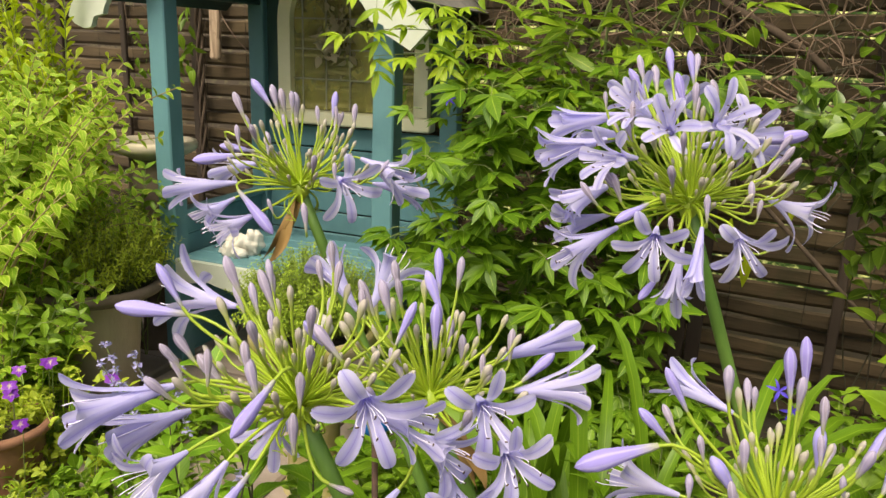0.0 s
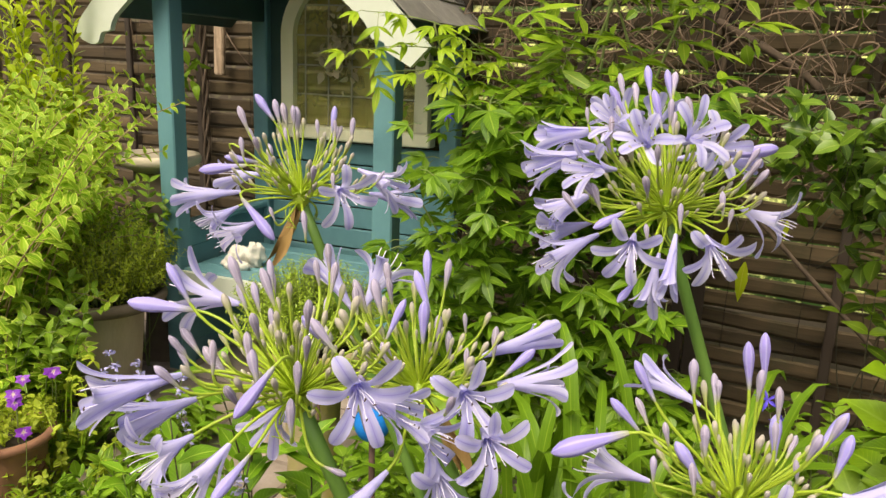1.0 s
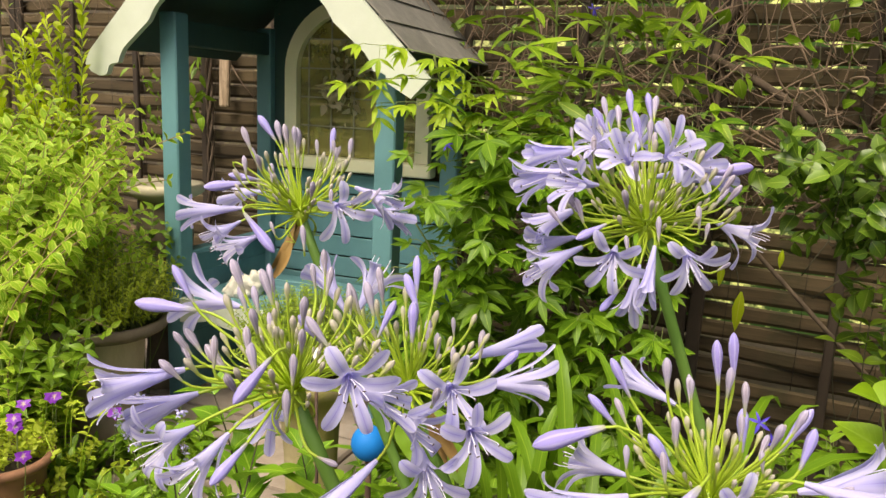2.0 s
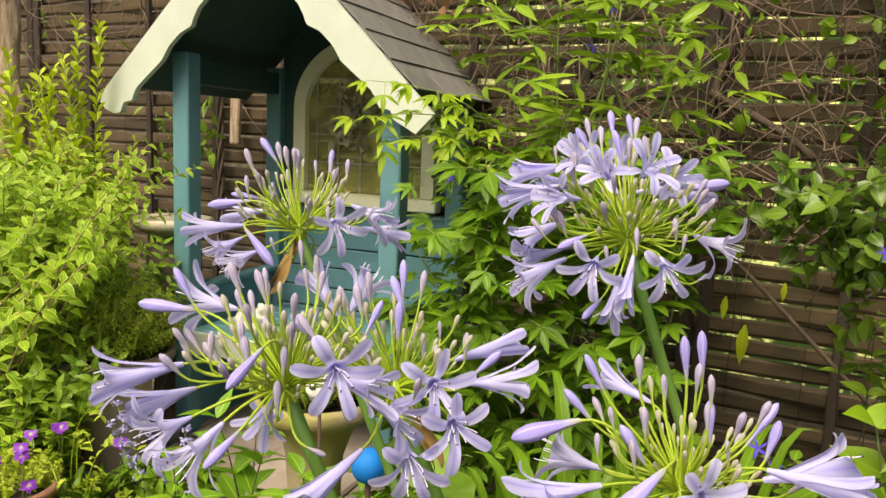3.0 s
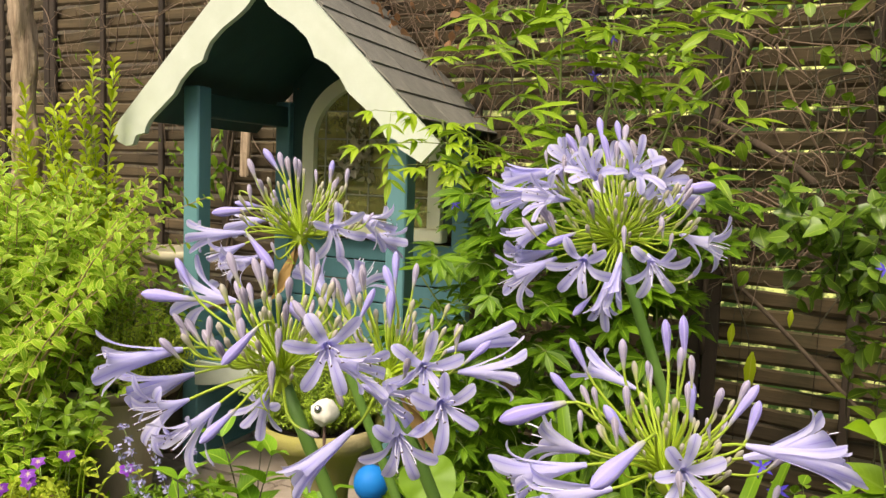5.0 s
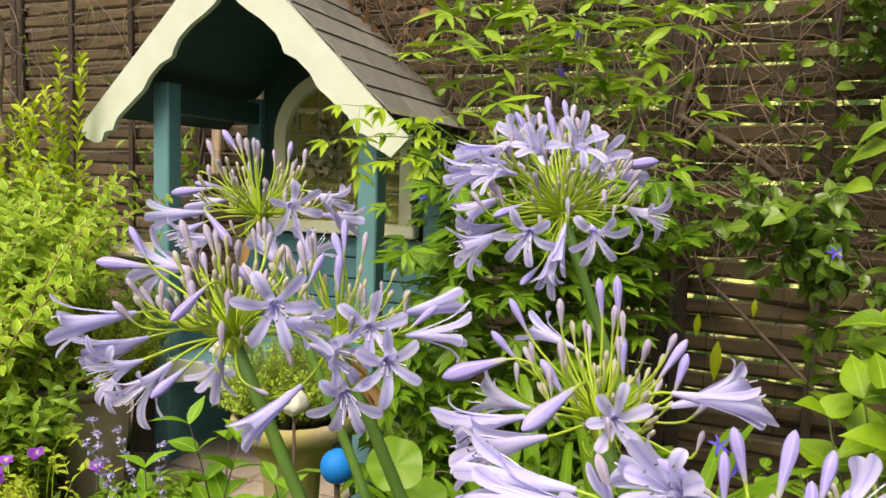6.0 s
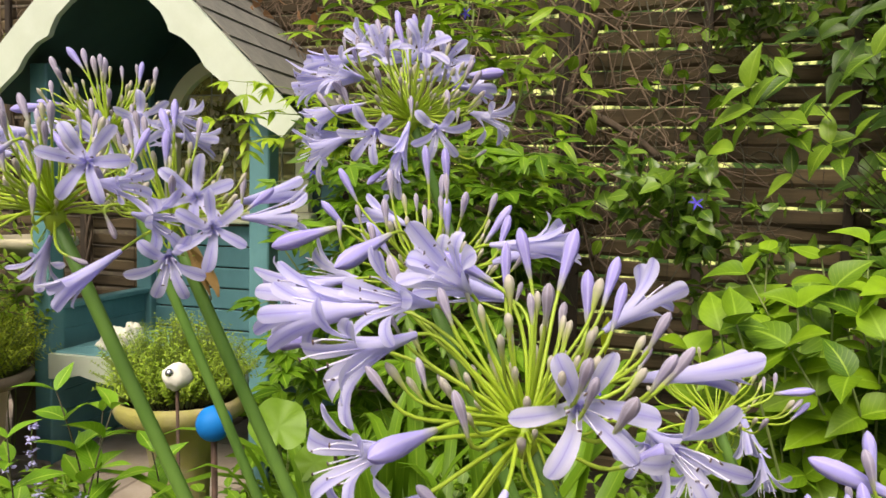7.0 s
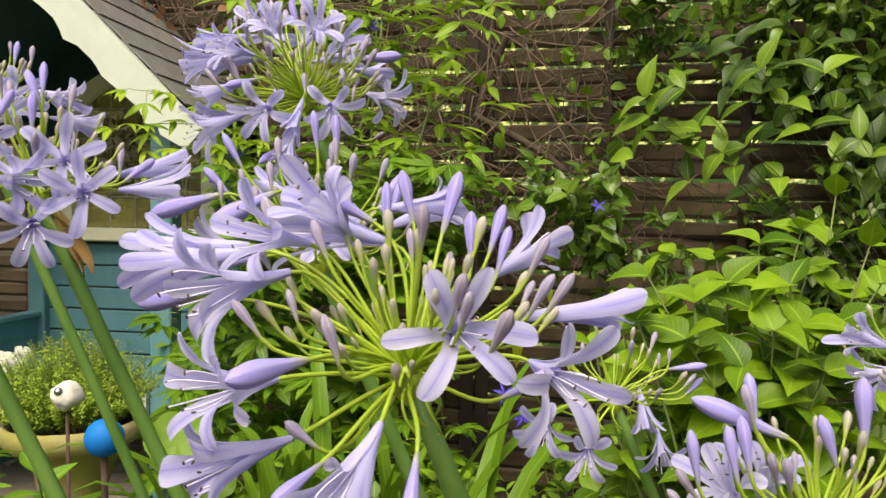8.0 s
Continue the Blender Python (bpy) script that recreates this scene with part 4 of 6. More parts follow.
umbel((0.191, 0.199, 0.97),
      flowers=[(12, -32, 24, 10, -63, 30, 3, 20), (49, 5, 25, 91, 12, 25, 0), (46, 45, 39, 77, 58, 58, 1), (-4, 35, 56, -47, 42, 68, 1), (-70, 45, 54, -117, 72, 50, 1), (-50, 0, 45, -87, -22, 36, 2), (-67, 30, 52, -109, 52, 44, 1), (-53, -35, 8, -81, -58, 8, 2), (-48, -30, -16, -79, -52, -21, 1), (-16, -48, -6, -26, -66, -20, 1), (-42, 14, 56, -70, -8, 63, 2), (-24, 28, 60, -40, 6, 76, 1), (45, -30, 12, 55, -64, 8, 3)],
      buds=[(19, 30, 61, 29, 40, 91), (6, 35, 66, 1, 40, 89), (-8, 20, 59, -8, 24, 81), (31, 20, 47, 32, 26, 69), (46, 48, 51, 56, 58, 76), (45, 28, 42, 53, 36, 64), (-14, 20, 66, -38, 24, 79), (-98, 75, 26, -131, 100, 21), (-43, -42, 16, -68, -70, 15), (-3, -52, -16, -6, -60, -29), (-37, -45, -21, -51, -60, -27), (32, -36, -1, 49, -44, 10)],
      small=[(1, 0, 50, 0, 2, 64), (48, -4, 30, 53, -2, 39), (-31, -48, 15, -37, -50, 34), (-60, -22, 21, -71, -22, 36), (-55, 30, 56, -63, 34, 77), (-35, -10, 51, -41, -8, 67), (-57, 10, 43, -64, 12, 55), (-38, -40, -17, -50, -42, -6), (-46, -25, 27, -50, -24, 40)],
      seed=6, fill=62)
umbel((0.415, 0.503, 0.879),
      flowers=[(-66, -20, -6, -80, -45, -13, 3), (-32, -25, -27, -45, -50, -34, 3), (39, -5, -24, 36, -25, -47, 3), (22, 0, 14, 22, -10, -3, 1)],
      buds=[(49, 0, 28, 86, -4, 32), (67, 0, 4, 84, 5, 16)],
      small=[(-46, 0, 40, -47, 2, 53), (-27, 8, 38, -27, 10, 52), (48, -5, 33, 49, -4, 48), (44, 5, 28, 44, 6, 40)],
      seed=7, fill=30)
umbel((0.392, 0.201, 0.885),
      flowers=[(-28, 20, 10, -48, 10, 32, 2), (-8, 30, 2, -13, 25, 19, 2)],
      buds=[(-16, 4, 51, -73, 15, 74), (-19, 25, 52, -20, 28, 65), (-68, -8, 34, -71, -6, 55), (-56, -20, 39, -59, -18, 56), (-47, -15, 41, -48, -12, 54), (2, -8, 40, -5, -6, 61), (23, 0, 47, 23, 3, 80)],
      small=[(-21, -10, 35, -21, -9, 45), (6, -15, 34, 6, -14, 45), (-27, 30, 36, -29, 30, 45)],
      seed=8, fill=36)
umbel((0.596, 0.359, 0.919),
      flowers=[(-21, 5, 29, -43, 9, 36, 1), (-17, 4, 16, -31, 6, 12, 2), (8, -1, 21, 24, -3, 29, 1), (-20, -27, -9, -24, -27, -25, 2)],
      buds=[(-9, 3, 29, -17, 5, 54), (20, -3, 5, 41, -6, 17)],
      small=[(4, 0, 21, 6, 1, 46)],
      seed=9, fill=25)


# ---- pots and ornaments ----
def make_pot(name, at, rim, height, foot, material, rim_material, label, lip=0.03, waist=0.86):
    top = thing(name, label, "plant pot")
    z = ground_height(at[0], at[1]) - 0.025
    s = Soup()
    lathe(s, [(0.001, 0.0), (foot, 0.0), (foot + 0.006, 0.01), (rim * waist * 0.93, height - lip * 1.6), (rim * waist, height - lip)], 40, (at[0], at[1], z), 0.006)
    body = part("body", s, material, top)
    s = Soup()
    lathe(s, [(rim * waist - 0.004, height - lip - 0.004), (rim - 0.010, height - lip + 0.002), (rim, height - lip * 0.6), (rim - 0.001, height - lip * 0.2), (rim - 0.008, height), (rim - 0.022, height - 0.002), (rim - 0.03, height - 0.05)], 40, (at[0], at[1], z), 0.006)
    part("rim", s, rim_material, top)
    s = Soup()
    lathe(s, [(rim - 0.024, height - 0.030), (rim * 0.5, height - 0.02), (0.001, height - 0.015)], 24, (at[0], at[1], z), 0.03)
    part("soil", s, SOIL, top, "dark potting soil")
    return top


def cushion(name, centre, radius, height, count, size, leaf, stem, label, category, seed, shape="lance", wild=0.25):
    """A dense low cushion of fine stems."""
    rng = np.random.default_rng(seed)
    top = thing(name, label, category)
    st, fo = Soup(), Soup()
    for i in range(count):
        a, q = rng.uniform(0, 2 * math.pi), math.sqrt(rng.random())
        base = np.array(centre) + (0.6 * radius * q * math.cos(a), 0.6 * radius * q * math.sin(a), -0.01)
        lift = height * (1 - 0.55 * q * q) * rng.uniform(0.6, 1.1 + wild)
        tip = np.array(centre) + (radius * q * math.cos(a) * rng.uniform(0.8, 1.2), radius * q * math.sin(a) * rng.uniform(0.8, 1.2), lift)
        sprig(st, fo, base, tip, (0, 0, lift * 0.1), 9, size, shape, rng, 0.0012, 0.25, 1.0, 0.2, 2, 0.2)
    part("stems", st, stem, top, kind="stuff")
    part("leaves", fo, leaf, top, kind="stuff")
    return top


make_pot("plant_pot", (-1.275, 2.37), 0.210, 0.465, 0.092, POT, POT_RIM, "large aged grey clay pot with a rolled rim", 0.040, 0.68)
cushion("thyme_cushion", (-1.265, 2.37, 0.435), 0.24, 0.26, 640, 0.022, LEAF_FINE, STEM_GREEN, "dense fine leaved herb that fills the grey pot", "plant", 21)
def make_urn(at, rim, height):
    """A stone urn: wide rim, rounded bowl, waist and foot."""
    top = thing("stone_urn", "mossy pale stone urn with a wide flared rim", "plant pot")
    s = Soup()
    prof = [(0.66, 0.0), (0.68, 0.05), (0.55, 0.09), (0.46, 0.16), (0.43, 0.30), (0.44, 0.50), (0.48, 0.66), (0.56, 0.77), (0.72, 0.85), (0.90, 0.89), (0.99, 0.91), (1.02, 0.94), (1.02, 0.97), (0.97, 1.0), (0.90, 0.99), (0.86, 0.93)]
    lathe(s, [(r * rim, z * height) for r, z in prof], 60, (*at, -0.02), 0.008)
    s.v[-1] = np.array([p + unit((p - (*at, p[2]))) * 0.006 * (noise.noise(Vector(p * 14)) + 0.6 * noise.noise(Vector(p * 45))) for p in s.v[-1]])
    part("body", s, LIME_STONE, top)
    s = Soup()
    lathe(s, [(rim * 0.86, height * 0.9), (rim * 0.5, height * 0.93), (0.001, height * 0.94)], 24, (*at, -0.02), 0.03)
    part("soil", s, SOIL, top, "dark potting soil")


make_urn((-0.44, 1.90), 0.168, 0.535)
cushion("saxifrage_cushion", (-0.455, 1.95, 0.50), 0.205, 0.175, 1050, 0.0105, LEAF_MOSS, STEM_GREEN, "bright mossy cushion plant that fills the stone urn", "plant", 22, "oval")
make_pot("terracotta_pot", (-1.29, 1.82), 0.135, 0.225, 0.09, TERRACOTTA, TERRACOTTA, "small terracotta pot with a plain rim", 0.03)


cushion("viola_cushion", (-1.31, 1.84, 0.19), 0.16, 0.06, 80, 0.022, LEAF_FINE, STEM_GREEN, "loose trailing viola leaves over the terracotta pot", "plant", 23, "oval", 0.5)


def make_bird_bath():
    at = np.array([-1.27, 2.86, 0.0])
    top = thing("bird_bath", "round pale stone bird bath on a rough pedestal", "bird bath")
    s = Soup()
    lathe(s, [(0.001, 0.842), (0.10, 0.844), (0.132, 0.860), (0.152, 0.863), (0.158, 0.852), (0.156, 0.832), (0.142, 0.820), (0.08, 0.79), (0.001, 0.78)], 36, at, 0.01)
    part("bowl", s, PALE_STONE, top)
    s = Soup()
    lathe(s, [(0.13, -0.02), (0.12, 0.06), (0.09, 0.10), (0.08, 0.22), (0.09, 0.34), (0.10, 0.46), (0.09, 0.56), (0.11, 0.66), (0.09, 0.80)], 28, at, 0.06)
    s.v[-1] = np.array([p + unit((p - at) * (1, 1, 0)) * 0.03 * noise.noise(Vector(p * 16)) for p in s.v[-1]])
    part("pedestal", s, POT_RIM, top, "dark rough stone pedestal")


make_bird_bath()


def make_ball_stake(name, at, z, radius, material, label, squash=1.0, stake=0.004, rough=0.0):
    top = thing(name, label, "garden ornament")
    s = Soup()
    ang = np.linspace(-math.pi / 2, math.pi / 2, 17)
    lathe(s, [(max(0.0005, radius * math.cos(a)), z + radius * squash * math.sin(a)) for a in ang], 28, (*at, 0), 0.008)
    if rough:
        s.v[-1] = np.array([p + unit(p - (*at, z)) * radius * rough * (noise.noise(Vector(p * 45)) + 0.5 * noise.noise(Vector(p * 110))) for p in s.v[-1]])
    part("ball", s, material, top)
    s = Soup()
    tube(s, [(at[0], at[1], -0.1), (at[0] + 0.004, at[1], z * 0.5), (at[0], at[1], z - radius * 0.9)], stake, 8)
    part("stake", s, RUST, top)
    return top


make_ball_stake("blue_ball_stake", (-0.152, 1.062), 0.700, 0.0285, BLUE, "glossy blue ball on a rusty garden stake", 1.0, 0.005)
white_top = make_ball_stake("white_stone_stake", (-0.341, 1.52), 0.660, 0.0295, WHITE_STONE, "rough white stone with a silver bead on a thin stake", 1.0, 0.0038, 0.22)
s = Soup()
ang = np.linspace(-math.pi / 2, math.pi / 2, 9)
lathe(s, [(max(0.0004, 0.0095 * math.cos(a)), 0.0095 * math.sin(a)) for a in ang], 12, (-0.350, 1.496, 0.672))
part("bead", s, SILVER, white_top, "round silver bead")


def make_coral():
    """A rough white lump of coral stone on the seat."""
    at = arb(-0.15, 0.20, 0.448)
    top = thing("coral_ornament", "rough white coral stone ornament on the seat", "garden ornament")
    s = Soup()
    ang = np.linspace(-math.pi / 2, math.pi / 2, 20)
    for dx, dy, z, r, tall in ((-0.040, -0.013, 0.020, 0.036, 0.75), (-0.010, 0.020, 0.034, 0.035, 1.25), (0.030, 0.034, 0.050, 0.032, 1.6), (-0.052, 0.034, 0.042, 0.028, 1.5), (0.0, -0.027, 0.016, 0.028, 0.8)):
        lathe(s, [(max(0.0005, r * math.cos(a)), z + r * tall * math.sin(a)) for a in ang], 30, at + ARB_X * dx + ARB_Y * dy, 0.05)
        mid = at + ARB_X * dx + ARB_Y * dy + UP * z
        s.v[-1] = np.array([p + unit(p - mid) * r * (0.55 * noise.noise(Vector(p * 46)) + 0.4 * abs(noise.noise(Vector(p * 110)))) for p in s.v[-1]])
        s.v[-1][:, 2] = np.maximum(s.v[-1][:, 2], at[2] - 0.002)
    part("body", s, WHITE_STONE, top)


make_coral()


def make_dried_bunch():
    """A pale bunch of dried flowers that hangs before the window."""
    rng = np.random.default_rng(77)
    at = arb(0.025, V_BACK - 0.07, 1.30)
    top = thing("dried_flower_bunch", "pale dried flower bunch that hangs before the arched window", "decoration")
    s = Soup()
    tube(s, [at + UP * 0.30, at + UP * 0.15 + ARB_X * 0.01, at], 0.002, 5)
    part("string", s, BARK, top)
    s = Soup()
    n = 90
    d = rng.normal(0, 1, (n, 3))
    leaves(s, at - UP * 0.03 + rng.normal(0, 1, (n, 3)) * (0.034, 0.02, 0.05), d - UP * 0.8, rng.normal(0, 1, (n, 3)), rng.uniform(0.025, 0.055, n), "oval", 0.4, rng=rng)
    n = 60
    a = rng.uniform(-0.3, 2.6, n)
    ring = at + UP * 0.13 + ARB_X * 0.06 + np.cos(a)[:, None] * ARB_X * 0.09 + np.sin(a)[:, None] * UP * 0.06 - UP * 0.03
    leaves(s, ring + rng.normal(0, 0.012, (n, 3)), rng.normal(0, 1, (n, 3)), rng.normal(0, 1, (n, 3)), rng.uniform(0.02, 0.04, n), "oval", 0.4, rng=rng)
    part("blossom", s, DRIED, top, kind="stuff")


make_dried_bunch()


def make_log(at, low, high, radius, label):
    top = thing("rustic_pole", label, "pole")
    s = Soup()
    rng = np.random.default_rng(8)
    zs = np.linspace(low, high, 110)
    pts = [np.array([at[0] + 0.02 * math.sin(2.3 * z) + 0.03 * z, at[1], z]) for z in zs]
    tube(s, pts, [radius * (1 + 0.12 * math.sin(7 * z) + rng.normal(0, 0.02)) for z in zs], 26)
    axis = np.array([at[0], at[1], 0])
    s.v[-1] = np.array([p + unit((p - axis) * (1, 1, 0)) * radius * (0.5 * noise.noise(Vector((p[0] * 18, p[1] * 18, p[2] * 6))) - 0.45 * abs(noise.noise(Vector((p[0] * 50, p[1] * 50, p[2] * 7))))) for p in s.v[-1]])
    part("trunk", s, LOG, top)


make_log((-1.975, 2.85), -0.05, 2.5, 0.050, "gnarled pale bark pole against the fence")


def make_plank():
    """A split pale plank that hangs on the fence behind the arbour."""
    top = thing("split_plank", "split pale plank that hangs on the fence", "plank")
    s = Soup()
    bar(s, fen(-0.430, -0.075, 1.155), fen(-0.400, -0.075, 2.1), 0.058, 0.026, FENCE_X, 0.007)
    part("board", s, LOG, top, flat=True)


make_plank()


def make_paving():
    top = thing("garden_paving", "worn sandstone paving slabs in front of the arbour", "paving", kind="structure")
    rng = np.random.default_rng(4)
    for i in range(6):
        for j in range(-2, 3):
            s = Soup()
            c = arb(-0.95 + 0.40 * i + rng.normal(0, 0.004), -0.15 - 0.40 * j, 0.012 + rng.normal(0, 0.002))
            bar(s, c - ARB_Y * 0.194, c + ARB_Y * 0.194, 0.388, 0.05, ARB_X, 0.008)
            ob = part("slab", s, PAVER, top, flat=True)


make_paving()


# ---- shrubs and climbers ----
def make_shrub(name, label, root, targets, size, shape, leaf, stem, seed, pairs=16, radius=0.004, bow=0.12, start=0.2, droop=0.25, whorl=2, category="shrub", spread_=1.0, face=(0, 0, 0)):
    """Stems from a root to each target, with leaves in pairs."""
    rng = np.random.default_rng(seed)
    top = thing(name, label, category)
    fo = Soup()
    for t in targets:
        st = Soup()
        b = np.array(root) + rng.normal(0, 0.05, 3) * (1, 1, 0)
        sprig(st, fo, b, t, (rng.normal(0, 0.04), rng.normal(0, 0.04), bow * rng.uniform(0.4, 1.3)), pairs, size, shape, rng, radius, start, spread_, droop, whorl, face=face)
        part("stem", st, stem, top)
    part("leaves", fo, leaf, top, kind="stuff")
    return top


def in_box(rng, n, lo, hi):
    return rng.uniform(lo, hi, (n, 3))


rng = np.random.default_rng(31)
pts = []
for i in range(150):
    x, y = rng.uniform(-2.3, -1.08), rng.uniform(2.2, 2.6)
    high = 1.20 - 0.35 * max(0.0, x + 1.55) - 0.5 * abs(y - 2.35)
    z = rng.uniform(0.55 if x > -1.5 else 0.3, 1.0) * high if i % 3 else high * rng.uniform(0.9, 1.05)
    pts.append((x - 0.35 if x > -1.42 and (z < 0.95 or i % 2) else x, y, z))
for i in range(150):
    x, z = rng.uniform(-1.85, -1.30), rng.uniform(0.50, 1.06)
    pts.append((x, 2.22 - 0.42 * (1.0 - z) + rng.normal(0, 0.05), z))
make_shrub("variegated_shrub", "light green variegated shrub with arching leafy stems", (-1.80, 2.45, 0.0), pts, 0.080, "ovate", LEAF_SHRUB, STEM_TAN, 32, 11, 0.0035, 0.16, 0.55, face=(0.2, -0.9, 0))
make_shrub("arching_shrub", "pale green arching stems with paired leaves", (-1.75, 2.40, 0.1), [(-1.19, 2.38, 0.79), (-1.11, 2.38, 0.75), (-1.16, 2.38, 0.68), (-1.24, 2.38, 0.69), (-1.08, 2.38, 0.64), (-1.27, 2.38, 0.61), (-1.17, 2.38, 0.56), (-1.22, 2.38, 0.73), (-1.14, 2.38, 0.62), (-1.24, 2.38, 0.79), (-0.985, 2.40, 1.09), (-1.06, 2.42, 0.93), (-1.15, 2.40, 1.16), (-1.10, 2.35, 0.84), (-1.12, 2.12, 0.50), (-1.19, 2.10, 0.46), (-1.24, 2.06, 0.40), (-1.16, 2.05, 0.36), (-1.02, 2.16, 1.04), (-1.05, 2.16, 0.97), (-1.01, 2.16, 1.10), (-1.09, 2.16, 1.08), (-1.08, 2.16, 1.13), (-1.08, 2.16, 1.02), (-1.12, 2.16, 0.96)], 0.065, "ovate", LEAF_SHRUB, STEM_TAN, 33, 18, 0.004, 0.2, 0.3, face=(0.2, -0.8, 0))
make_shrub("shaded_undergrowth", "green leafy undergrowth before the bird bath", (-1.36, 2.70, 0.0), [(-1.31, 2.68, 0.75), (-1.23, 2.68, 0.72), (-1.18, 2.66, 0.73), (-1.35, 2.68, 0.66), (-1.23, 2.68, 0.78), (-1.28, 2.66, 0.68), (-1.18, 2.66, 0.66), (-1.26, 2.66, 0.60), (-1.14, 2.68, 0.60)], 0.085, "ovate", LEAF_LOW, STEM_GREEN, 38, 9, 0.003, 0.05, 0.5, face=(0.1, -0.8, 0))


def make_sprays():
    """Long arching stems that lean over towards the arbour, with drooping paired leaves."""
    rng = np.random.default_rng(37)
    top = thing("spraying_shrub", "light green shrub of long arching sprays with tan stems", "shrub")
    fo = Soup()
    for i in range(74):
        bx, by, bz = rng.uniform(-2.0, -1.30), rng.uniform(2.02, 2.34), rng.uniform(0.10, 0.66)
        tip = np.array([bx + rng.uniform(0.22, 0.42), by - rng.uniform(0.0, 0.12), bz + rng.uniform(0.26, 0.50)])
        tip[0] = min(tip[0], (-1.04 if tip[2] > 0.78 else -1.26) - rng.uniform(0.0, 0.12))
        tip[2] = min(tip[2], 1.14 - 0.25 * max(0.0, -1.35 - tip[0]))
        st = Soup()
        sprig(st, fo, (bx, by, bz), tip, (rng.normal(-0.03, 0.02), rng.normal(0, 0.03), rng.uniform(0.02, 0.07)), 9, 0.078, "ovate", rng, 0.0034, 0.12, 1.2, 0.35, 2, 0.40, face=(0.15, -0.7, 0.2))
        part("stem", st, STEM_TAN, top)
    part("leaves", fo, LEAF_SHRUB, top, kind="stuff")


make_sprays()
make_shrub("leafy_shoots", "fresh light green leafy shoots in front of the grey pot", (-1.42, 2.12, 0.0), [(-1.43, 2.1, 0.57), (-1.34, 2.1, 0.54), (-1.22, 2.05, 0.5), (-1.15, 2.02, 0.46), (-1.21, 1.98, 0.45), (-1.35, 2.02, 0.45), (-1.44, 2.05, 0.49), (-1.21, 1.95, 0.4), (-1.14, 2.1, 0.48), (-1.24, 2.12, 0.57), (-1.17, 2.12, 0.54), (-1.3, 2.0, 0.5), (-1.42, 2.05, 0.54)], 0.085, "ovate_fine", LEAF_LOW, STEM_GREEN, 35, 6, 0.003, 0.1, 0.45, 0.3, face=(0.2, -0.8, 0))
pts = [np.array([rng.uniform(-2.05, -1.32), rng.uniform(2.48, 2.80), rng.uniform(0.95, 1.38)]) for i in range(64)]
pts = [p if p[0] < -1.48 else p * (1, 1, 0.85) for p in pts]
spikes = [(-1.50, 2.60, 1.58), (-1.42, 2.60, 1.56), (-1.66, 2.62, 1.36), (-1.78, 2.62, 1.45), (-1.60, 2.60, 1.40), (-1.56, 2.60, 1.44)]
make_shrub("upright_shoots", "tall yellow green upright shoots in front of the fence", (-1.58, 2.70, 0), spikes, 0.085, "spoon", LEAF_LIME, STEM_GREEN, 36, 22, 0.0035, 0.02, 0.5, 0.1, 2, spread_=0.5)
make_shrub("euonymus", "upright yellow green shoots in front of the fence", (-1.55, 2.75, 0), pts, 0.078, "spoon", LEAF_LIME, STEM_GREEN, 34, 20, 0.0035, 0.03, 0.4, 0.15, spread_=0.6)


def make_climber(name, label, anchors, seed, size, leaf, count, box_lo, box_hi, keep, leaflets=5, droop=-0.12, shape="leaflet"):
    """A climber with palmate leaves: woody stems through the anchors and leaves around."""
    rng = np.random.default_rng(seed)
    top = thing(name, label, "climbing plant")
    st, fo = Soup(), Soup()
    for a, b in anchors:
        a, b, stem = np.array(a), np.array(b), Soup()
        tube(stem, bez(a, a + (b - a) * 0.3 + rng.normal(0, 0.05, 3), a + (b - a) * 0.7 + rng.normal(0, 0.05, 3), b, 14), np.linspace(0.006, 0.0025, 14), 6)
        part("stem", stem, STEM_GREEN, top)
    for p in in_box(rng, count, box_lo, box_hi):
        if not keep(p):
            continue
        way = np.array([rng.normal(0, 0.9), -0.7 + rng.normal(0, 0.4), droop + rng.normal(0, 0.3)])
        palmate(fo, st, p, way, rng, size * rng.uniform(0.7, 1.25), leaflets if shape == "leaflet" else int(rng.integers(1, 6)), shape)
    part("leaf_stalks", st, STEM_GREEN, top, kind="stuff")
    part("leaves", fo, leaf, top, kind="stuff")
    return top


def mass(p):
    """The climber's body: a mound beside the arbour that thins out upwards."""
    x, y, z = p
    edge = noise.noise(Vector((x * 3, y * 3, z * 3))) * 0.18
    wide = 0.43 - 0.10 * max(0.0, z - 0.75)
    return abs(x - 0.16) < wide + edge and x > -0.24 + 0.5 * max(0.0, z - 0.9) + edge * 0.5


make_climber("leafy_climber", "dense green climber with fingered leaves beside the arbour", [((0.1, 2.35, 0), (0.0, 2.2, 1.2)), ((0.2, 2.35, 0), (0.4, 2.2, 1.1)), ((0.15, 2.3, 0), (-0.2, 2.1, 0.9))], 41, 0.088, LEAF_CLIMBER, 1600, (-0.55, 1.85, 0.12), (0.75, 2.5, 1.22), mass)


def crown(p):
    x, y, z = p
    band = noise.noise(Vector((x * 4, y * 4, z * 5 + 3))) * 0.35
    return abs(x - 0.26) < 0.40 - 0.3 * abs(z - 1.42) + band * 0.8


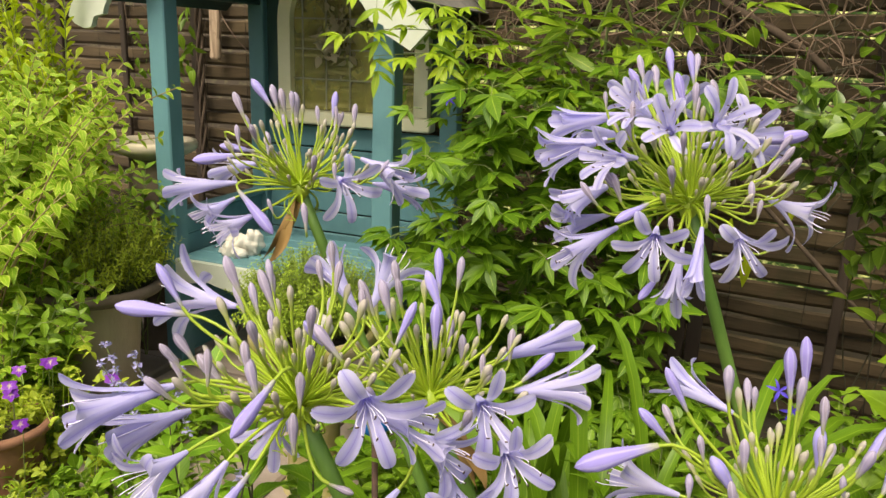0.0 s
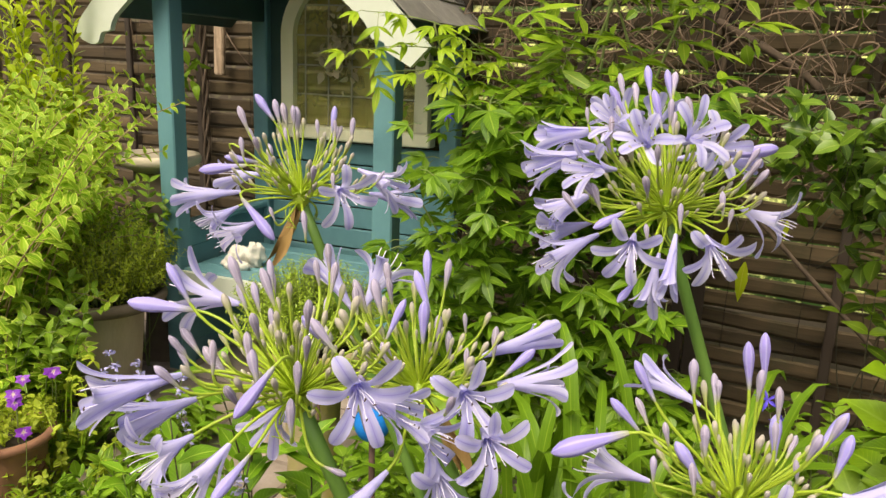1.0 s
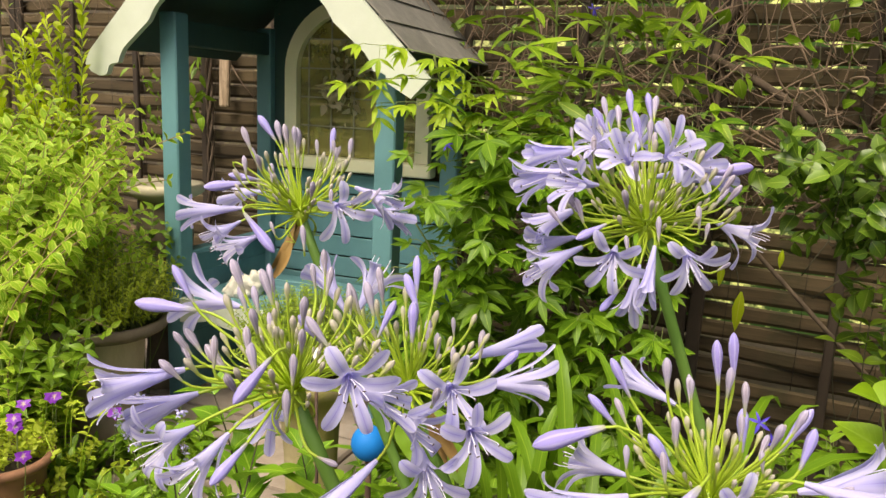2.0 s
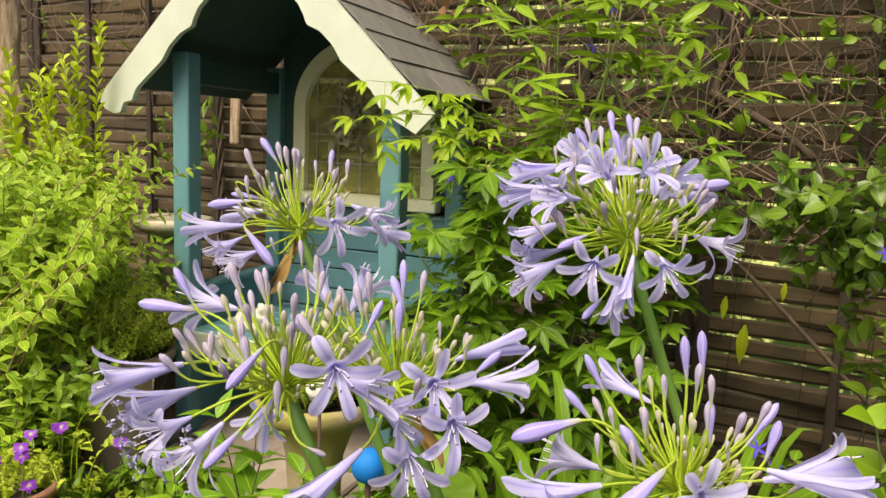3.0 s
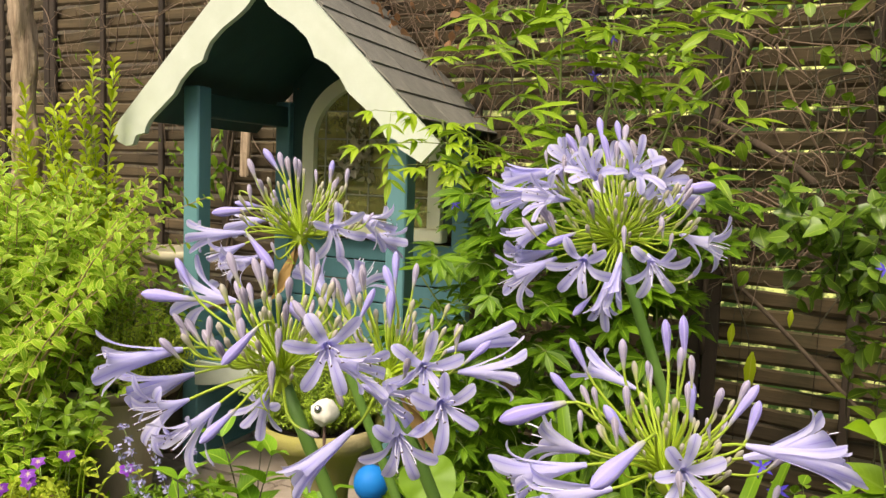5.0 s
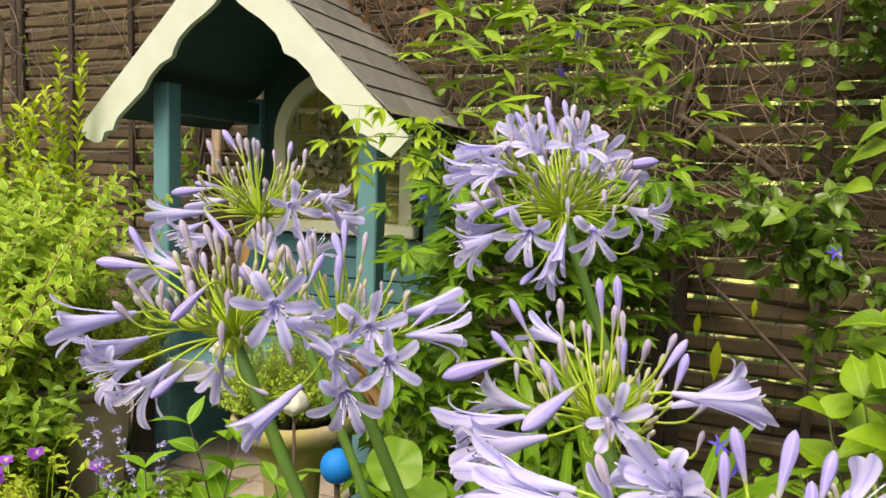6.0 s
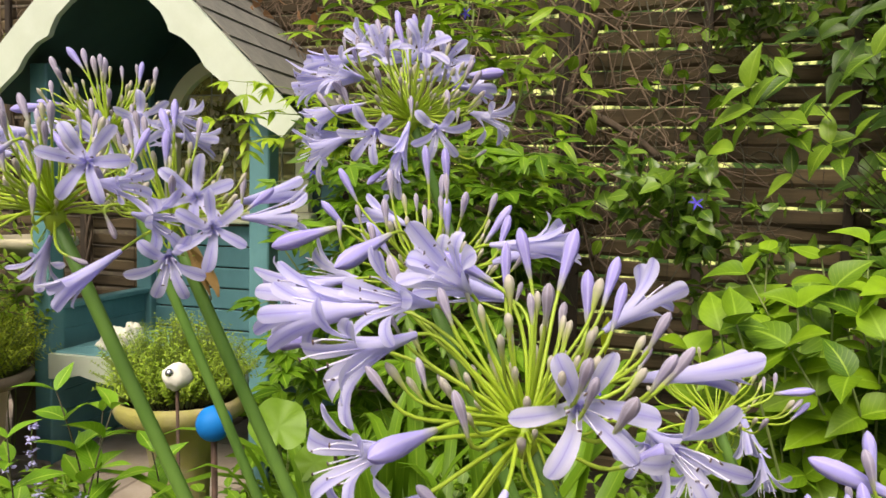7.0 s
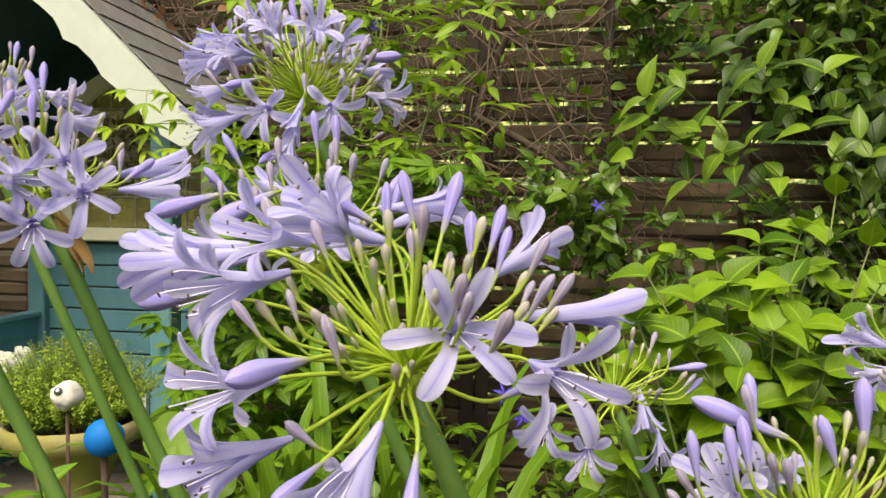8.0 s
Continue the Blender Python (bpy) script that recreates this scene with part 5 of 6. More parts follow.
make_climber("young_climber", "fresh light green climber shoots over the fence", [((0.15, 2.4, 0.9), (0.35, 2.15, 1.62)), ((0.2, 2.4, 0.9), (0.65, 2.2, 1.5)), ((0.1, 2.4, 0.9), (-0.15, 2.05, 1.35)), ((0.2, 2.4, 1.0), (0.2, 2.3, 1.75)), ((0.45, 2.2, 1.1), (0.5, 2.1, 1.42)), ((0.16, 2.30, 1.05), (0.08, 2.22, 1.74)), ((0.48, 2.32, 1.15), (0.30, 2.22, 1.50)), ((0.35, 2.36, 0.9), (0.345, 2.30, 1.68))], 42, 0.125, LEAF_CLIMBER_TOP, 330, (-0.30, 1.95, 1.08), (0.95, 2.5, 1.72), crown, droop=0.0, shape="lance")


def make_spray():
    """Thin light sprays of the climber that reach over the bargeboard."""
    rng = np.random.default_rng(43)
    top = thing("trailing_climber", "light green climber sprays over the bargeboard", "climbing plant")
    st, fo = Soup(), Soup()
    for line in (((0.08, 2.20, 1.27), (-0.10, 2.10, 1.285), (-0.25, 2.10, 1.31), (-0.388, 2.10, 1.265)), ((0.0, 2.20, 1.26), (-0.06, 2.12, 1.35), (-0.20, 2.10, 1.375), (-0.34, 2.10, 1.378)), ((0.05, 2.20, 1.20), (-0.04, 2.12, 1.24), (-0.16, 2.10, 1.235), (-0.34, 2.10, 1.215))):
        stem = Soup()
        pts = bez(*line, 13)
        tube(stem, pts, np.linspace(0.0024, 0.001, 13), 5)
        part("stem", stem, STEM_GREEN, top)
        for p in pts[2:]:
            n = int(rng.integers(3, 6))
            way = unit(np.array([rng.normal(-0.3, 0.7), -0.5, rng.normal(-0.1, 0.35)]))
            tip = p + way * rng.uniform(0.015, 0.05)
            tube(st, [p, (p + tip) / 2 + UP * 0.004, tip], 0.0009, 4, False)
            a = np.linspace(-1.1, 1.1, n) + rng.normal(0, 0.12, n)
            side = unit(np.cross(way, (0, -0.4, 1.0)))
            leaves(fo, np.repeat([tip], n, 0), np.cos(a)[:, None] * way + np.sin(a)[:, None] * side - UP * 0.12, np.repeat([np.cross(side, way)], n, 0), rng.uniform(0.045, 0.08, n), "lance", 0.25, rng=rng)
    part("leaf_stalks", st, STEM_GREEN, top, kind="stuff")
    part("leaves", fo, LEAF_YOUNG, top, kind="stuff")


make_spray()


def make_evergreen(name, label, seed, count, keep, lo, hi, size, leaf):
    rng = np.random.default_rng(seed)
    top = thing(name, label, "climbing plant")
    st, fo = Soup(), Soup()
    for p in in_box(rng, count, lo, hi):
        if keep(p):
            tip = p + np.array([rng.normal(0, 0.09), -0.05 + rng.normal(0, 0.05), rng.normal(0.0, 0.08)])
            sprig(st, fo, p, tip, (0, -0.02, 0.02), 5, size, "oval", rng, 0.0018, 0.1, 1.0, 0.25, 2, 0.2)
    part("stems", st, STEM_DARK, top, kind="stuff")
    part("leaves", fo, leaf, top, kind="stuff")
    return top


def jasmine(p):
    x, y, z = p
    v = (x - FENCE_AT[0]) * FENCE_Y[0] + (y - FENCE_AT[1]) * FENCE_Y[1]
    if not -0.32 < v < -0.06:
        return False
    n = noise.noise(Vector((x * 3.2, z * 3.2, 7)))
    if x < 1.22:
        return False
    return n + 0.35 * (x - 1.45) + 1.1 * (z - 1.25) + 0.9 * max(0.0, x - 1.6) > 0.10


make_evergreen("evergreen_climber", "glossy dark evergreen climber scattered over the fence", 51, 4200, jasmine, (1.2, 1.5, 0.55), (2.5, 2.4, 1.85), 0.066, LEAF_GLOSSY)
make_evergreen("jasmine_clump", "glossy evergreen climber clump in front of the fence", 52, 24, lambda p: True, (0.76, 1.86, 0.90), (1.04, 2.05, 1.14), 0.070, LEAF_GLOSSY)
make_evergreen("jasmine_spray", "trailing spray of glossy evergreen leaves", 53, 9, lambda p: True, (0.99, 1.72, 0.72), (1.16, 1.92, 1.02), 0.062, LEAF_GLOSSY)

make_shrub("jasmine_shoot", "evergreen shoot with light tips before the fence", (1.12, 2.12, 0.20), [(1.05, 1.95, 0.79), (1.09, 1.95, 0.66), (1.00, 1.95, 0.83), (1.14, 1.95, 0.79), (1.10, 1.93, 0.72)], 0.10, "ovate_fine", LEAF_SPRAY, STEM_DARK, 66, 5, 0.0025, 0.04, 0.6, 0.3, category="climbing plant", face=(-0.3, -0.7, 0))
make_shrub("lily_shoot", "long narrow green leaves of a lily behind the flowers", (0.50, 2.30, 0.30), [(0.54, 2.20, 1.12), (0.58, 2.22, 1.00), (0.50, 2.18, 0.92)], 0.36, "lance", LEAF_STRAP, STEM_GREEN, 67, 3, 0.005, 0.02, 0.82, 0.25, category="plant", face=(0.2, -0.6, 0))
make_shrub("broad_climber", "climber with long pale green leaves over the fence", (2.05, 1.72, 0.45), [(0.87, 1.44, 1.31), (0.88, 1.44, 1.27), (0.96, 1.46, 1.25), (0.85, 1.45, 1.18), (1.01, 1.48, 1.24), (1.15, 1.50, 1.22), (1.28, 1.45, 1.26), (0.97, 1.46, 1.34), (1.18, 1.50, 1.40), (1.35, 1.50, 1.40), (1.41, 1.45, 1.24)], 0.165, "ovate_fine", LEAF_SPRAY, STEM_DARK, 64, 2, 0.0020, 0.12, 0.86, 0.35, category="climbing plant", face=(-0.4, -0.7, 0))
make_shrub("shaded_climber", "climber leaves high on the fence, shade put into their colour", (2.05, 1.80, 0.40), [(1.21, 1.62, 1.19), (1.18, 1.60, 1.43), (1.35, 1.60, 1.44), (1.48, 1.58, 1.50), (1.32, 1.62, 1.54), (1.07, 1.66, 1.57), (1.24, 1.70, 1.50), (1.50, 1.60, 1.30), (1.56, 1.62, 1.40), (1.12, 1.70, 1.48)], 0.16, "ovate_fine", LEAF_SHADED, STEM_DARK, 65, 3, 0.0018, 0.12, 0.76, 0.35, category="climbing plant", face=(-0.4, -0.7, 0))


def hydrangea_tips():
    """Tips of the shoots: a bright upper shell, a higher part behind it, and lower leaves in its shade."""
    rng = np.random.default_rng(61)
    shell = [(0.64, 0.95, 0.89), (0.72, 0.95, 0.86), (0.76, 1.00, 0.91), (0.83, 1.02, 0.94), (0.86, 1.00, 0.90), (0.87, 0.95, 0.87), (0.92, 0.95, 0.88), (0.93, 1.00, 0.94), (1.01, 0.98, 0.88), (1.10, 1.00, 0.94), (0.80, 0.92, 0.82), (0.94, 0.92, 0.81), (1.04, 0.95, 0.84)]
    high = [(0.86, 1.30, 0.97), (0.82, 1.30, 0.93), (0.94, 1.25, 0.97), (1.00, 1.20, 1.00), (1.09, 1.20, 1.03), (1.20, 1.25, 1.10), (1.20, 1.15, 1.00), (1.33, 1.20, 1.04)]
    low = [(0.93, 0.95, 0.73), (0.89, 1.00, 0.74), (0.82, 1.00, 0.72), (0.77, 1.05, 0.69), (1.01, 0.95, 0.69), (0.79, 1.00, 0.64), (0.89, 0.95, 0.63), (0.92, 0.90, 0.65), (1.07, 0.95, 0.72), (0.71, 1.10, 0.64)]
    tips = shell + high + low
    for x, y, z in shell + low:
        for k in (1, 2):
            tips.append((x + rng.normal(0.02, 0.04), y + 0.07 * k + rng.normal(0, 0.02), z - 0.04 * k + rng.normal(0, 0.02)))
    for x, y, z in high:
        tips.append((x + rng.normal(0.03, 0.03), y + rng.normal(0.02, 0.03), z - 0.09 + rng.normal(0, 0.02)))
    for i in range(26):
        tips.append((rng.uniform(0.72, 1.3), rng.uniform(1.05, 1.3), rng.uniform(0.3, 0.72)))
    return tips


make_shrub("hydrangea_bush", "bright green broad leaved bush beside the fence", (1.05, 1.25, 0), hydrangea_tips(), 0.150, "broad", LEAF_BROAD, STEM_GREEN, 62, 2, 0.004, 0.05, 0.86, 0.3, face=(-0.3, -0.5, 0))


def make_vines():
    rng = np.random.default_rng(71)
    top = thing("bare_vine", "tangled bare brown vine stems on the fence", "climbing plant")
    big = (((2.40, -0.17, 0.38), (1.86, -0.07, 0.86), 0.0085), ((1.75, -0.07, 1.36), (1.86, -0.08, 1.72), 0.014), ((2.08, -0.08, 1.21), (1.74, -0.07, 1.42), 0.014), ((1.76, -0.07, 0.60), (1.78, -0.06, 1.40), 0.009), ((1.86, -0.07, 0.84), (1.76, -0.06, 1.10), 0.009))

    def stem(a, b, r, n, wild, material=BARK):
        s = Soup()
        tube(s, bez(a, a + (b - a) * 0.3 + rng.normal(0, wild, 3), a + (b - a) * 0.7 + rng.normal(0, wild, 3), b, n), r * (1 + 0.08 * rng.normal(size=n)), 6)
        part("stem", s, material, top)

    for a, b, r in big:
        stem(fen(*a), fen(*b), r, 16, 0.03, VINE)
    twigs = Soup()
    for i in range(900):
        u, z = rng.uniform(0.9, 2.3), rng.uniform(0.95, 2.1)
        if i % 5 == 0:
            u, z = rng.uniform(-2.2, -0.3), rng.uniform(1.45, 2.1)
        a = fen(u, rng.uniform(-0.16, -0.04), z)
        if i % 4 == 1:
            u, z = rng.uniform(0.2, 1.0), rng.uniform(1.68, 2.15)
            a = fen(u, rng.uniform(-0.22, -0.04), z)
        if i >= 280:
            b = a + FENCE_X * rng.normal(0, 0.16) + UP * rng.normal(-0.06, 0.14) + FENCE_Y * rng.normal(0, 0.03)
            tube(twigs, bez(a, a + (b - a) * 0.3 + rng.normal(0, 0.06, 3), a + (b - a) * 0.7 + rng.normal(0, 0.06, 3), b, 9), rng.uniform(0.0008, 0.002), 4)
            continue
        stem(a, a + FENCE_X * rng.normal(0, 0.22) + UP * rng.normal(-0.12, 0.2) + FENCE_Y * rng.normal(0, 0.015), rng.uniform(0.0012, 0.0038), 10, 0.04)
    dark = Soup()
    for i in range(260):
        a = fen(rng.uniform(0.9, 2.5), rng.uniform(-0.12, -0.04), rng.uniform(0.8, 2.0))
        b = a + FENCE_X * rng.normal(0, 0.12) + UP * rng.normal(-0.15, 0.2)
        tube(dark, bez(a, a + (b - a) * 0.3 + rng.normal(0, 0.05, 3), a + (b - a) * 0.7 + rng.normal(0, 0.05, 3), b, 9), rng.uniform(0.001, 0.0032), 4)
    part("dark_twigs", dark, STEM_DARK, top, "dark dead twigs", kind="stuff")
    part("twigs", twigs, BARK, top, "fine dry brown twigs", kind="stuff")
    fo = Soup()
    n = 260
    p = [fen(rng.uniform(0.6, 2.3), rng.uniform(-0.22, -0.06), rng.uniform(0.9, 2.0)) for i in range(n)]
    leaves(fo, p, rng.normal(0, 1, (n, 3)) - UP * 0.4, -FENCE_Y + rng.normal(0, 0.5, (n, 3)), rng.uniform(0.03, 0.07, n), "oval", 0.3, rng=rng)
    n = 50
    p = [fen(rng.uniform(-2.0, -0.5), rng.uniform(-0.20, -0.06), rng.uniform(1.2, 2.0)) for i in range(n)]
    leaves(fo, p, rng.normal(0, 1, (n, 3)) - UP * 0.4, -FENCE_Y + rng.normal(0, 0.5, (n, 3)), rng.uniform(0.03, 0.08, n), "lance", 0.3, rng=rng)
    part("leaves", fo, LEAF_LOW, top, kind="stuff")
    for u, z, long in ((1.86, 0.73, 0.085), (1.93, 0.64, 0.15), (2.04, 0.80, 0.07)):
        fo = Soup()
        leaves(fo, [fen(u, -0.11, z)], [(-0.1, -0.1, -1.0)], [-FENCE_Y], [long], "lance", 0.2, rng=rng)
        part("hanging_leaf", fo, LEAF_LIME, top, "yellowing leaf that hangs from a twig")
    fo = Soup()
    n = 90
    p = [fen(rng.uniform(0.30, 0.95), rng.uniform(-0.30, -0.08), rng.uniform(1.68, 2.1)) for i in range(n)]
    leaves(fo, p, rng.normal(0, 1, (n, 3)) - UP * 0.5, -FENCE_Y + rng.normal(0, 0.5, (n, 3)), rng.uniform(0.03, 0.06, n), "oval", 0.5, rng=rng)
    part("dry_leaves", fo, LEAF_DRY, top, "curled dry brown leaves", kind="stuff")


make_vines()


def make_ivy():
    """A twisted dead vine on the fence behind the arbour, with a trail of ivy leaves."""
    rng = np.random.default_rng(73)
    top = thing("ivy_trail", "twisted dead vine with a trail of ivy leaves", "climbing plant")
    k = np.linspace(0, 1, 60)[:, None]
    for turn in (0.0, 2.1, 4.2):
        s = Soup()
        tube(s, fen(-0.54, -0.065, 0.55) + UP * k * 1.35 + FENCE_X * (0.012 * np.cos(22 * k + turn) + 0.008 * np.sin(5 * k)) + FENCE_Y * 0.012 * np.sin(22 * k + turn), 0.0075, 6)
        part("stem", s, VINE, top)
    fo = Soup()
    n = 46
    z = rng.uniform(1.08, 1.9, n)
    p = np.array([fen(-0.59 + rng.normal(0, 0.03), rng.uniform(-0.13, -0.08), q) for q in z])
    leaves(fo, p, rng.normal(0, 0.5, (n, 3)) - UP * 0.9, -FENCE_Y + rng.normal(0, 0.4, (n, 3)), rng.uniform(0.05, 0.085, n), "ovate", 0.3, rng=rng)
    n = 40
    p = np.array([fen(-0.86 + rng.normal(0, 0.05), rng.uniform(-0.13, -0.08), q) for q in rng.uniform(0.98, 1.34, n)])
    leaves(fo, p, rng.normal(0, 0.6, (n, 3)) - UP * 0.7, -FENCE_Y + rng.normal(0, 0.4, (n, 3)), rng.uniform(0.03, 0.055, n), "ovate", 0.3, rng=rng)
    part("leaves", fo, LEAF_LOW, top, kind="stuff")


make_ivy()


def make_strap_clump(at, seed, count, length):
    rng = np.random.default_rng(seed)
    top = thing("agapanthus_leaves", "clump of long bright strap leaves", "plant", group="strap leaf clumps")
    for i in range(count):
        s = Soup()
        a = rng.uniform(0, 2 * math.pi)
        d = np.array([math.cos(a), math.sin(a), 0])
        L = length * rng.uniform(0.7, 1.15)
        b = np.array([*at, -0.02]) + d * 0.04
        reach = rng.uniform(0.12, 0.62)
        pts = bez(b, b + UP * L * 0.5 + d * L * 0.05, b + UP * L * 0.95 + d * L * reach * 0.6, b + UP * L * (1.0 - 0.55 * reach * rng.uniform(0.6, 1.3)) + d * L * reach * 1.3, 11)
        side = unit(np.cross(d, UP))
        w = np.array([0.8, 0.95, 1, 1, 1, 0.95, 0.9, 0.8, 0.65, 0.4, 0.03]) * rng.uniform(0.012, 0.019)
        tan = unit(np.gradient(pts, axis=0))
        nrm = np.cross(side, tan)
        v, uv = [], []
        for k in range(11):
            for j in (-1, 0, 1):
                v.append(pts[k] + side * w[k] * j + nrm[k] * abs(j) * w[k] * 0.3)
                uv.append((0.5 + j / 2, k / 10))
        s.add(v, [[k * 3 + j, k * 3 + j + 1, k * 3 + j + 4, k * 3 + j + 3] for k in range(10) for j in range(2)], uv)
        part("leaf", s, LEAF_STRAP, top)
    return top


for n, (x, y, c, L) in enumerate(((0.20, 1.03, 15, 0.84), (0.34, 1.02, 13, 0.80), (0.06, 1.10, 10, 0.74), (0.50, 1.00, 12, 0.54), (0.36, 0.78, 14, 0.60), (0.50, 0.70, 13, 0.54), (0.12, 1.35, 10, 0.70), (0.62, 1.25, 10, 0.50))):
    make_strap_clump((x, y), 80 + n, c, L)


def make_runners():
    """Thin yellow green runners that arch over the low plants."""
    rng = np.random.default_rng(94)
    top = thing("trailing_runner", "thin arching yellow green runners over the low plants", "plant")
    fo = Soup()
    for a, b in (((-1.20, 2.00, 0.30), (-1.03, 1.80, 0.34)), ((-1.15, 1.95, 0.22), (-0.93, 1.85, 0.33)), ((-1.32, 1.98, 0.25), (-1.10, 1.75, 0.26)), ((-1.25, 2.05, 0.26), (-1.06, 1.90, 0.40)), ((-1.35, 1.95, 0.24), (-1.22, 1.70, 0.30)), ((-1.05, 1.85, 0.10), (-0.86, 1.70, 0.26))):
        a, b, s = np.array(a), np.array(b), Soup()
        pts = bez((a[0], a[1], 0.0), a + UP * 0.05, (a + b) / 2 + UP * 0.08, b, 14)
        tube(s, pts, np.linspace(0.0022, 0.001, 14), 5)
        part("stem", s, PEDICEL, top)
        n = 12
        leaves(fo, pts[rng.integers(5, 14, n)], rng.normal(0, 1, (n, 3)) + UP * 0.3, np.tile(UP, (n, 1)), rng.uniform(0.018, 0.035, n), "oval", 0.2, rng=rng)
    part("leaves", fo, LEAF_FINE, top, kind="stuff")


make_runners()


LOW_NEAR = ((-0.66, 1.50, 0.16, 0.22, 10, 0.060, "ovate", LEAF_LOW), (-1.05, 1.75, 0.22, 0.12, 16, 0.045, "oval", LEAF_LOW), (-1.15, 1.45, 0.25, 0.18, 60, 0.025, "oval", LEAF_FINE), (-1.62, 2.15, 0.22, 0.30, 60, 0.045, "oval", LEAF_LOW), (-0.05, 1.55, 0.22, 0.40, 50, 0.05, "oval", LEAF_LOW), (0.45, 1.7, 0.30, 0.45, 60, 0.06, "oval", LEAF_LOW), (0.9, 1.6, 0.30, 0.55, 60, 0.06, "oval", LEAF_LOW), (-0.80, 1.92, 0.16, 0.14, 10, 0.060, "ovate", LEAF_LOW), (-0.30, 1.35, 0.2, 0.45, 26, 0.05, "oval", LEAF_LOW), (-1.52, 2.24, 0.25, 0.50, 80, 0.062, "ovate", LEAF_SHRUB))
LOW_FAR = ((-1.40, 2.10, 0.16, 0.42, 34, 0.075, "ovate", LEAF_SHRUB), (-1.56, 2.02, 0.20, 0.34, 44, 0.070, "ovate", LEAF_SHRUB), (-1.04, 2.16, 0.10, 0.20, 8, 0.075, "ovate", LEAF_LOW), (-1.05, 1.55, 0.22, 0.15, 22, 0.045, "oval", LEAF_SHRUB), (-1.08, 2.04, 0.18, 0.16, 14, 0.075, "ovate", LEAF_LOW), (-0.92, 2.12, 0.12, 0.22, 8, 0.080, "ovate", LEAF_LOW), (-1.20, 1.92, 0.20, 0.20, 26, 0.030, "oval", LEAF_FINE), (-0.85, 1.60, 0.20, 0.22, 14, 0.070, "ovate", LEAF_LOW), (-0.72, 1.72, 0.12, 0.20, 8, 0.070, "ovate", LEAF_LOW), (-0.66, 1.38, 0.14, 0.42, 9, 0.085, "ovate_fine", LEAF_MINT), (-0.15, 1.75, 0.2, 0.42, 40, 0.06, "oval", LEAF_CLIMBER))


def make_low_plants():
    """Soft low plants between the pots and the flowers."""
    rng = np.random.default_rng(91)
    for x, y, r, h, n, size, shape, leaf in LOW_NEAR + LOW_FAR:
        top = thing("low_plant", "soft green low plant between the pots", "plant", group="low plants")
        st, fo = Soup(), Soup()
        for i in range(n):
            a, q = rng.uniform(0, 2 * math.pi), math.sqrt(rng.random())
            base = np.array([x + 0.5 * r * q * math.cos(a), y + 0.5 * r * q * math.sin(a), -0.02])
            tip = np.array([x + r * q * math.cos(a), y + r * q * math.sin(a), h * rng.uniform(0.6, 1.1) * (1 - 0.3 * q)])
            sprig(st, fo, base, tip, (0, 0, 0.05), 10 if size < 0.055 else 7, size, shape, rng, 0.002, 0.2, 1.0, 0.25, 2, 0.25)
        part("stems", st, STEM_GREEN, top, kind="stuff")
        part("leaves", fo, leaf, top, kind="stuff")


make_low_plants()
make_shrub("mint", "fresh green leafy shoots with paired pointed leaves", (-0.40, 1.20, 0.0), [(-0.43, 1.14, 0.73), (-0.35, 1.17, 0.69), (-0.50, 1.12, 0.655), (-0.40, 1.26, 0.66), (-0.30, 1.22, 0.60)], 0.125, "ovate_fine", LEAF_MINT, STEM_DARK, 93, 7, 0.003, 0.02, 0.45, 0.25, category="plant")


def make_violas():
    rng = np.random.default_rng(95)
    for k, (x, y, z) in enumerate(((-1.34, 1.96, 0.262), (-1.335, 1.955, 0.238), (-1.39, 2.23, 0.215), (-1.36, 2.20, 0.230), (-1.08, 2.05, 0.26), (-1.28, 1.90, 0.175), (-1.42, 1.95, 0.215), (-1.44, 2.16, 0.215))):
        x, y, z = 0.9 * x, 0.9 * y - 0.007, 1.205 + 0.9 * (z - 1.205)
        top = thing("viola", "purple viola flower with a yellow eye", "flower", group="violas")
        s = Soup()
        tube(s, bez((x - 0.04, y + 0.05, 0.02), (x - 0.04, y + 0.05, z * 0.6), (x, y + 0.02, z * 0.9), (x, y, z), 8), 0.0012, 5)
        part("stalk", s, STEM_GREEN, top)
        face = unit(np.array([0.5, -1, 0.35]) + rng.normal(0, 0.2, 3))
        side = unit(np.cross(face, UP))
        up = np.cross(side, face)
        for a in (0.5, 2.64, -0.35, 3.5, -1.57):
            s = Soup()
            d = math.cos(a) * side + math.sin(a) * up
            leaves(s, [(x, y, z)], [d + face * 0.15], [face], [0.023], "heart", 0.15, 0.1, rng)
            part("petal", s, VIOLET, top)


make_violas()


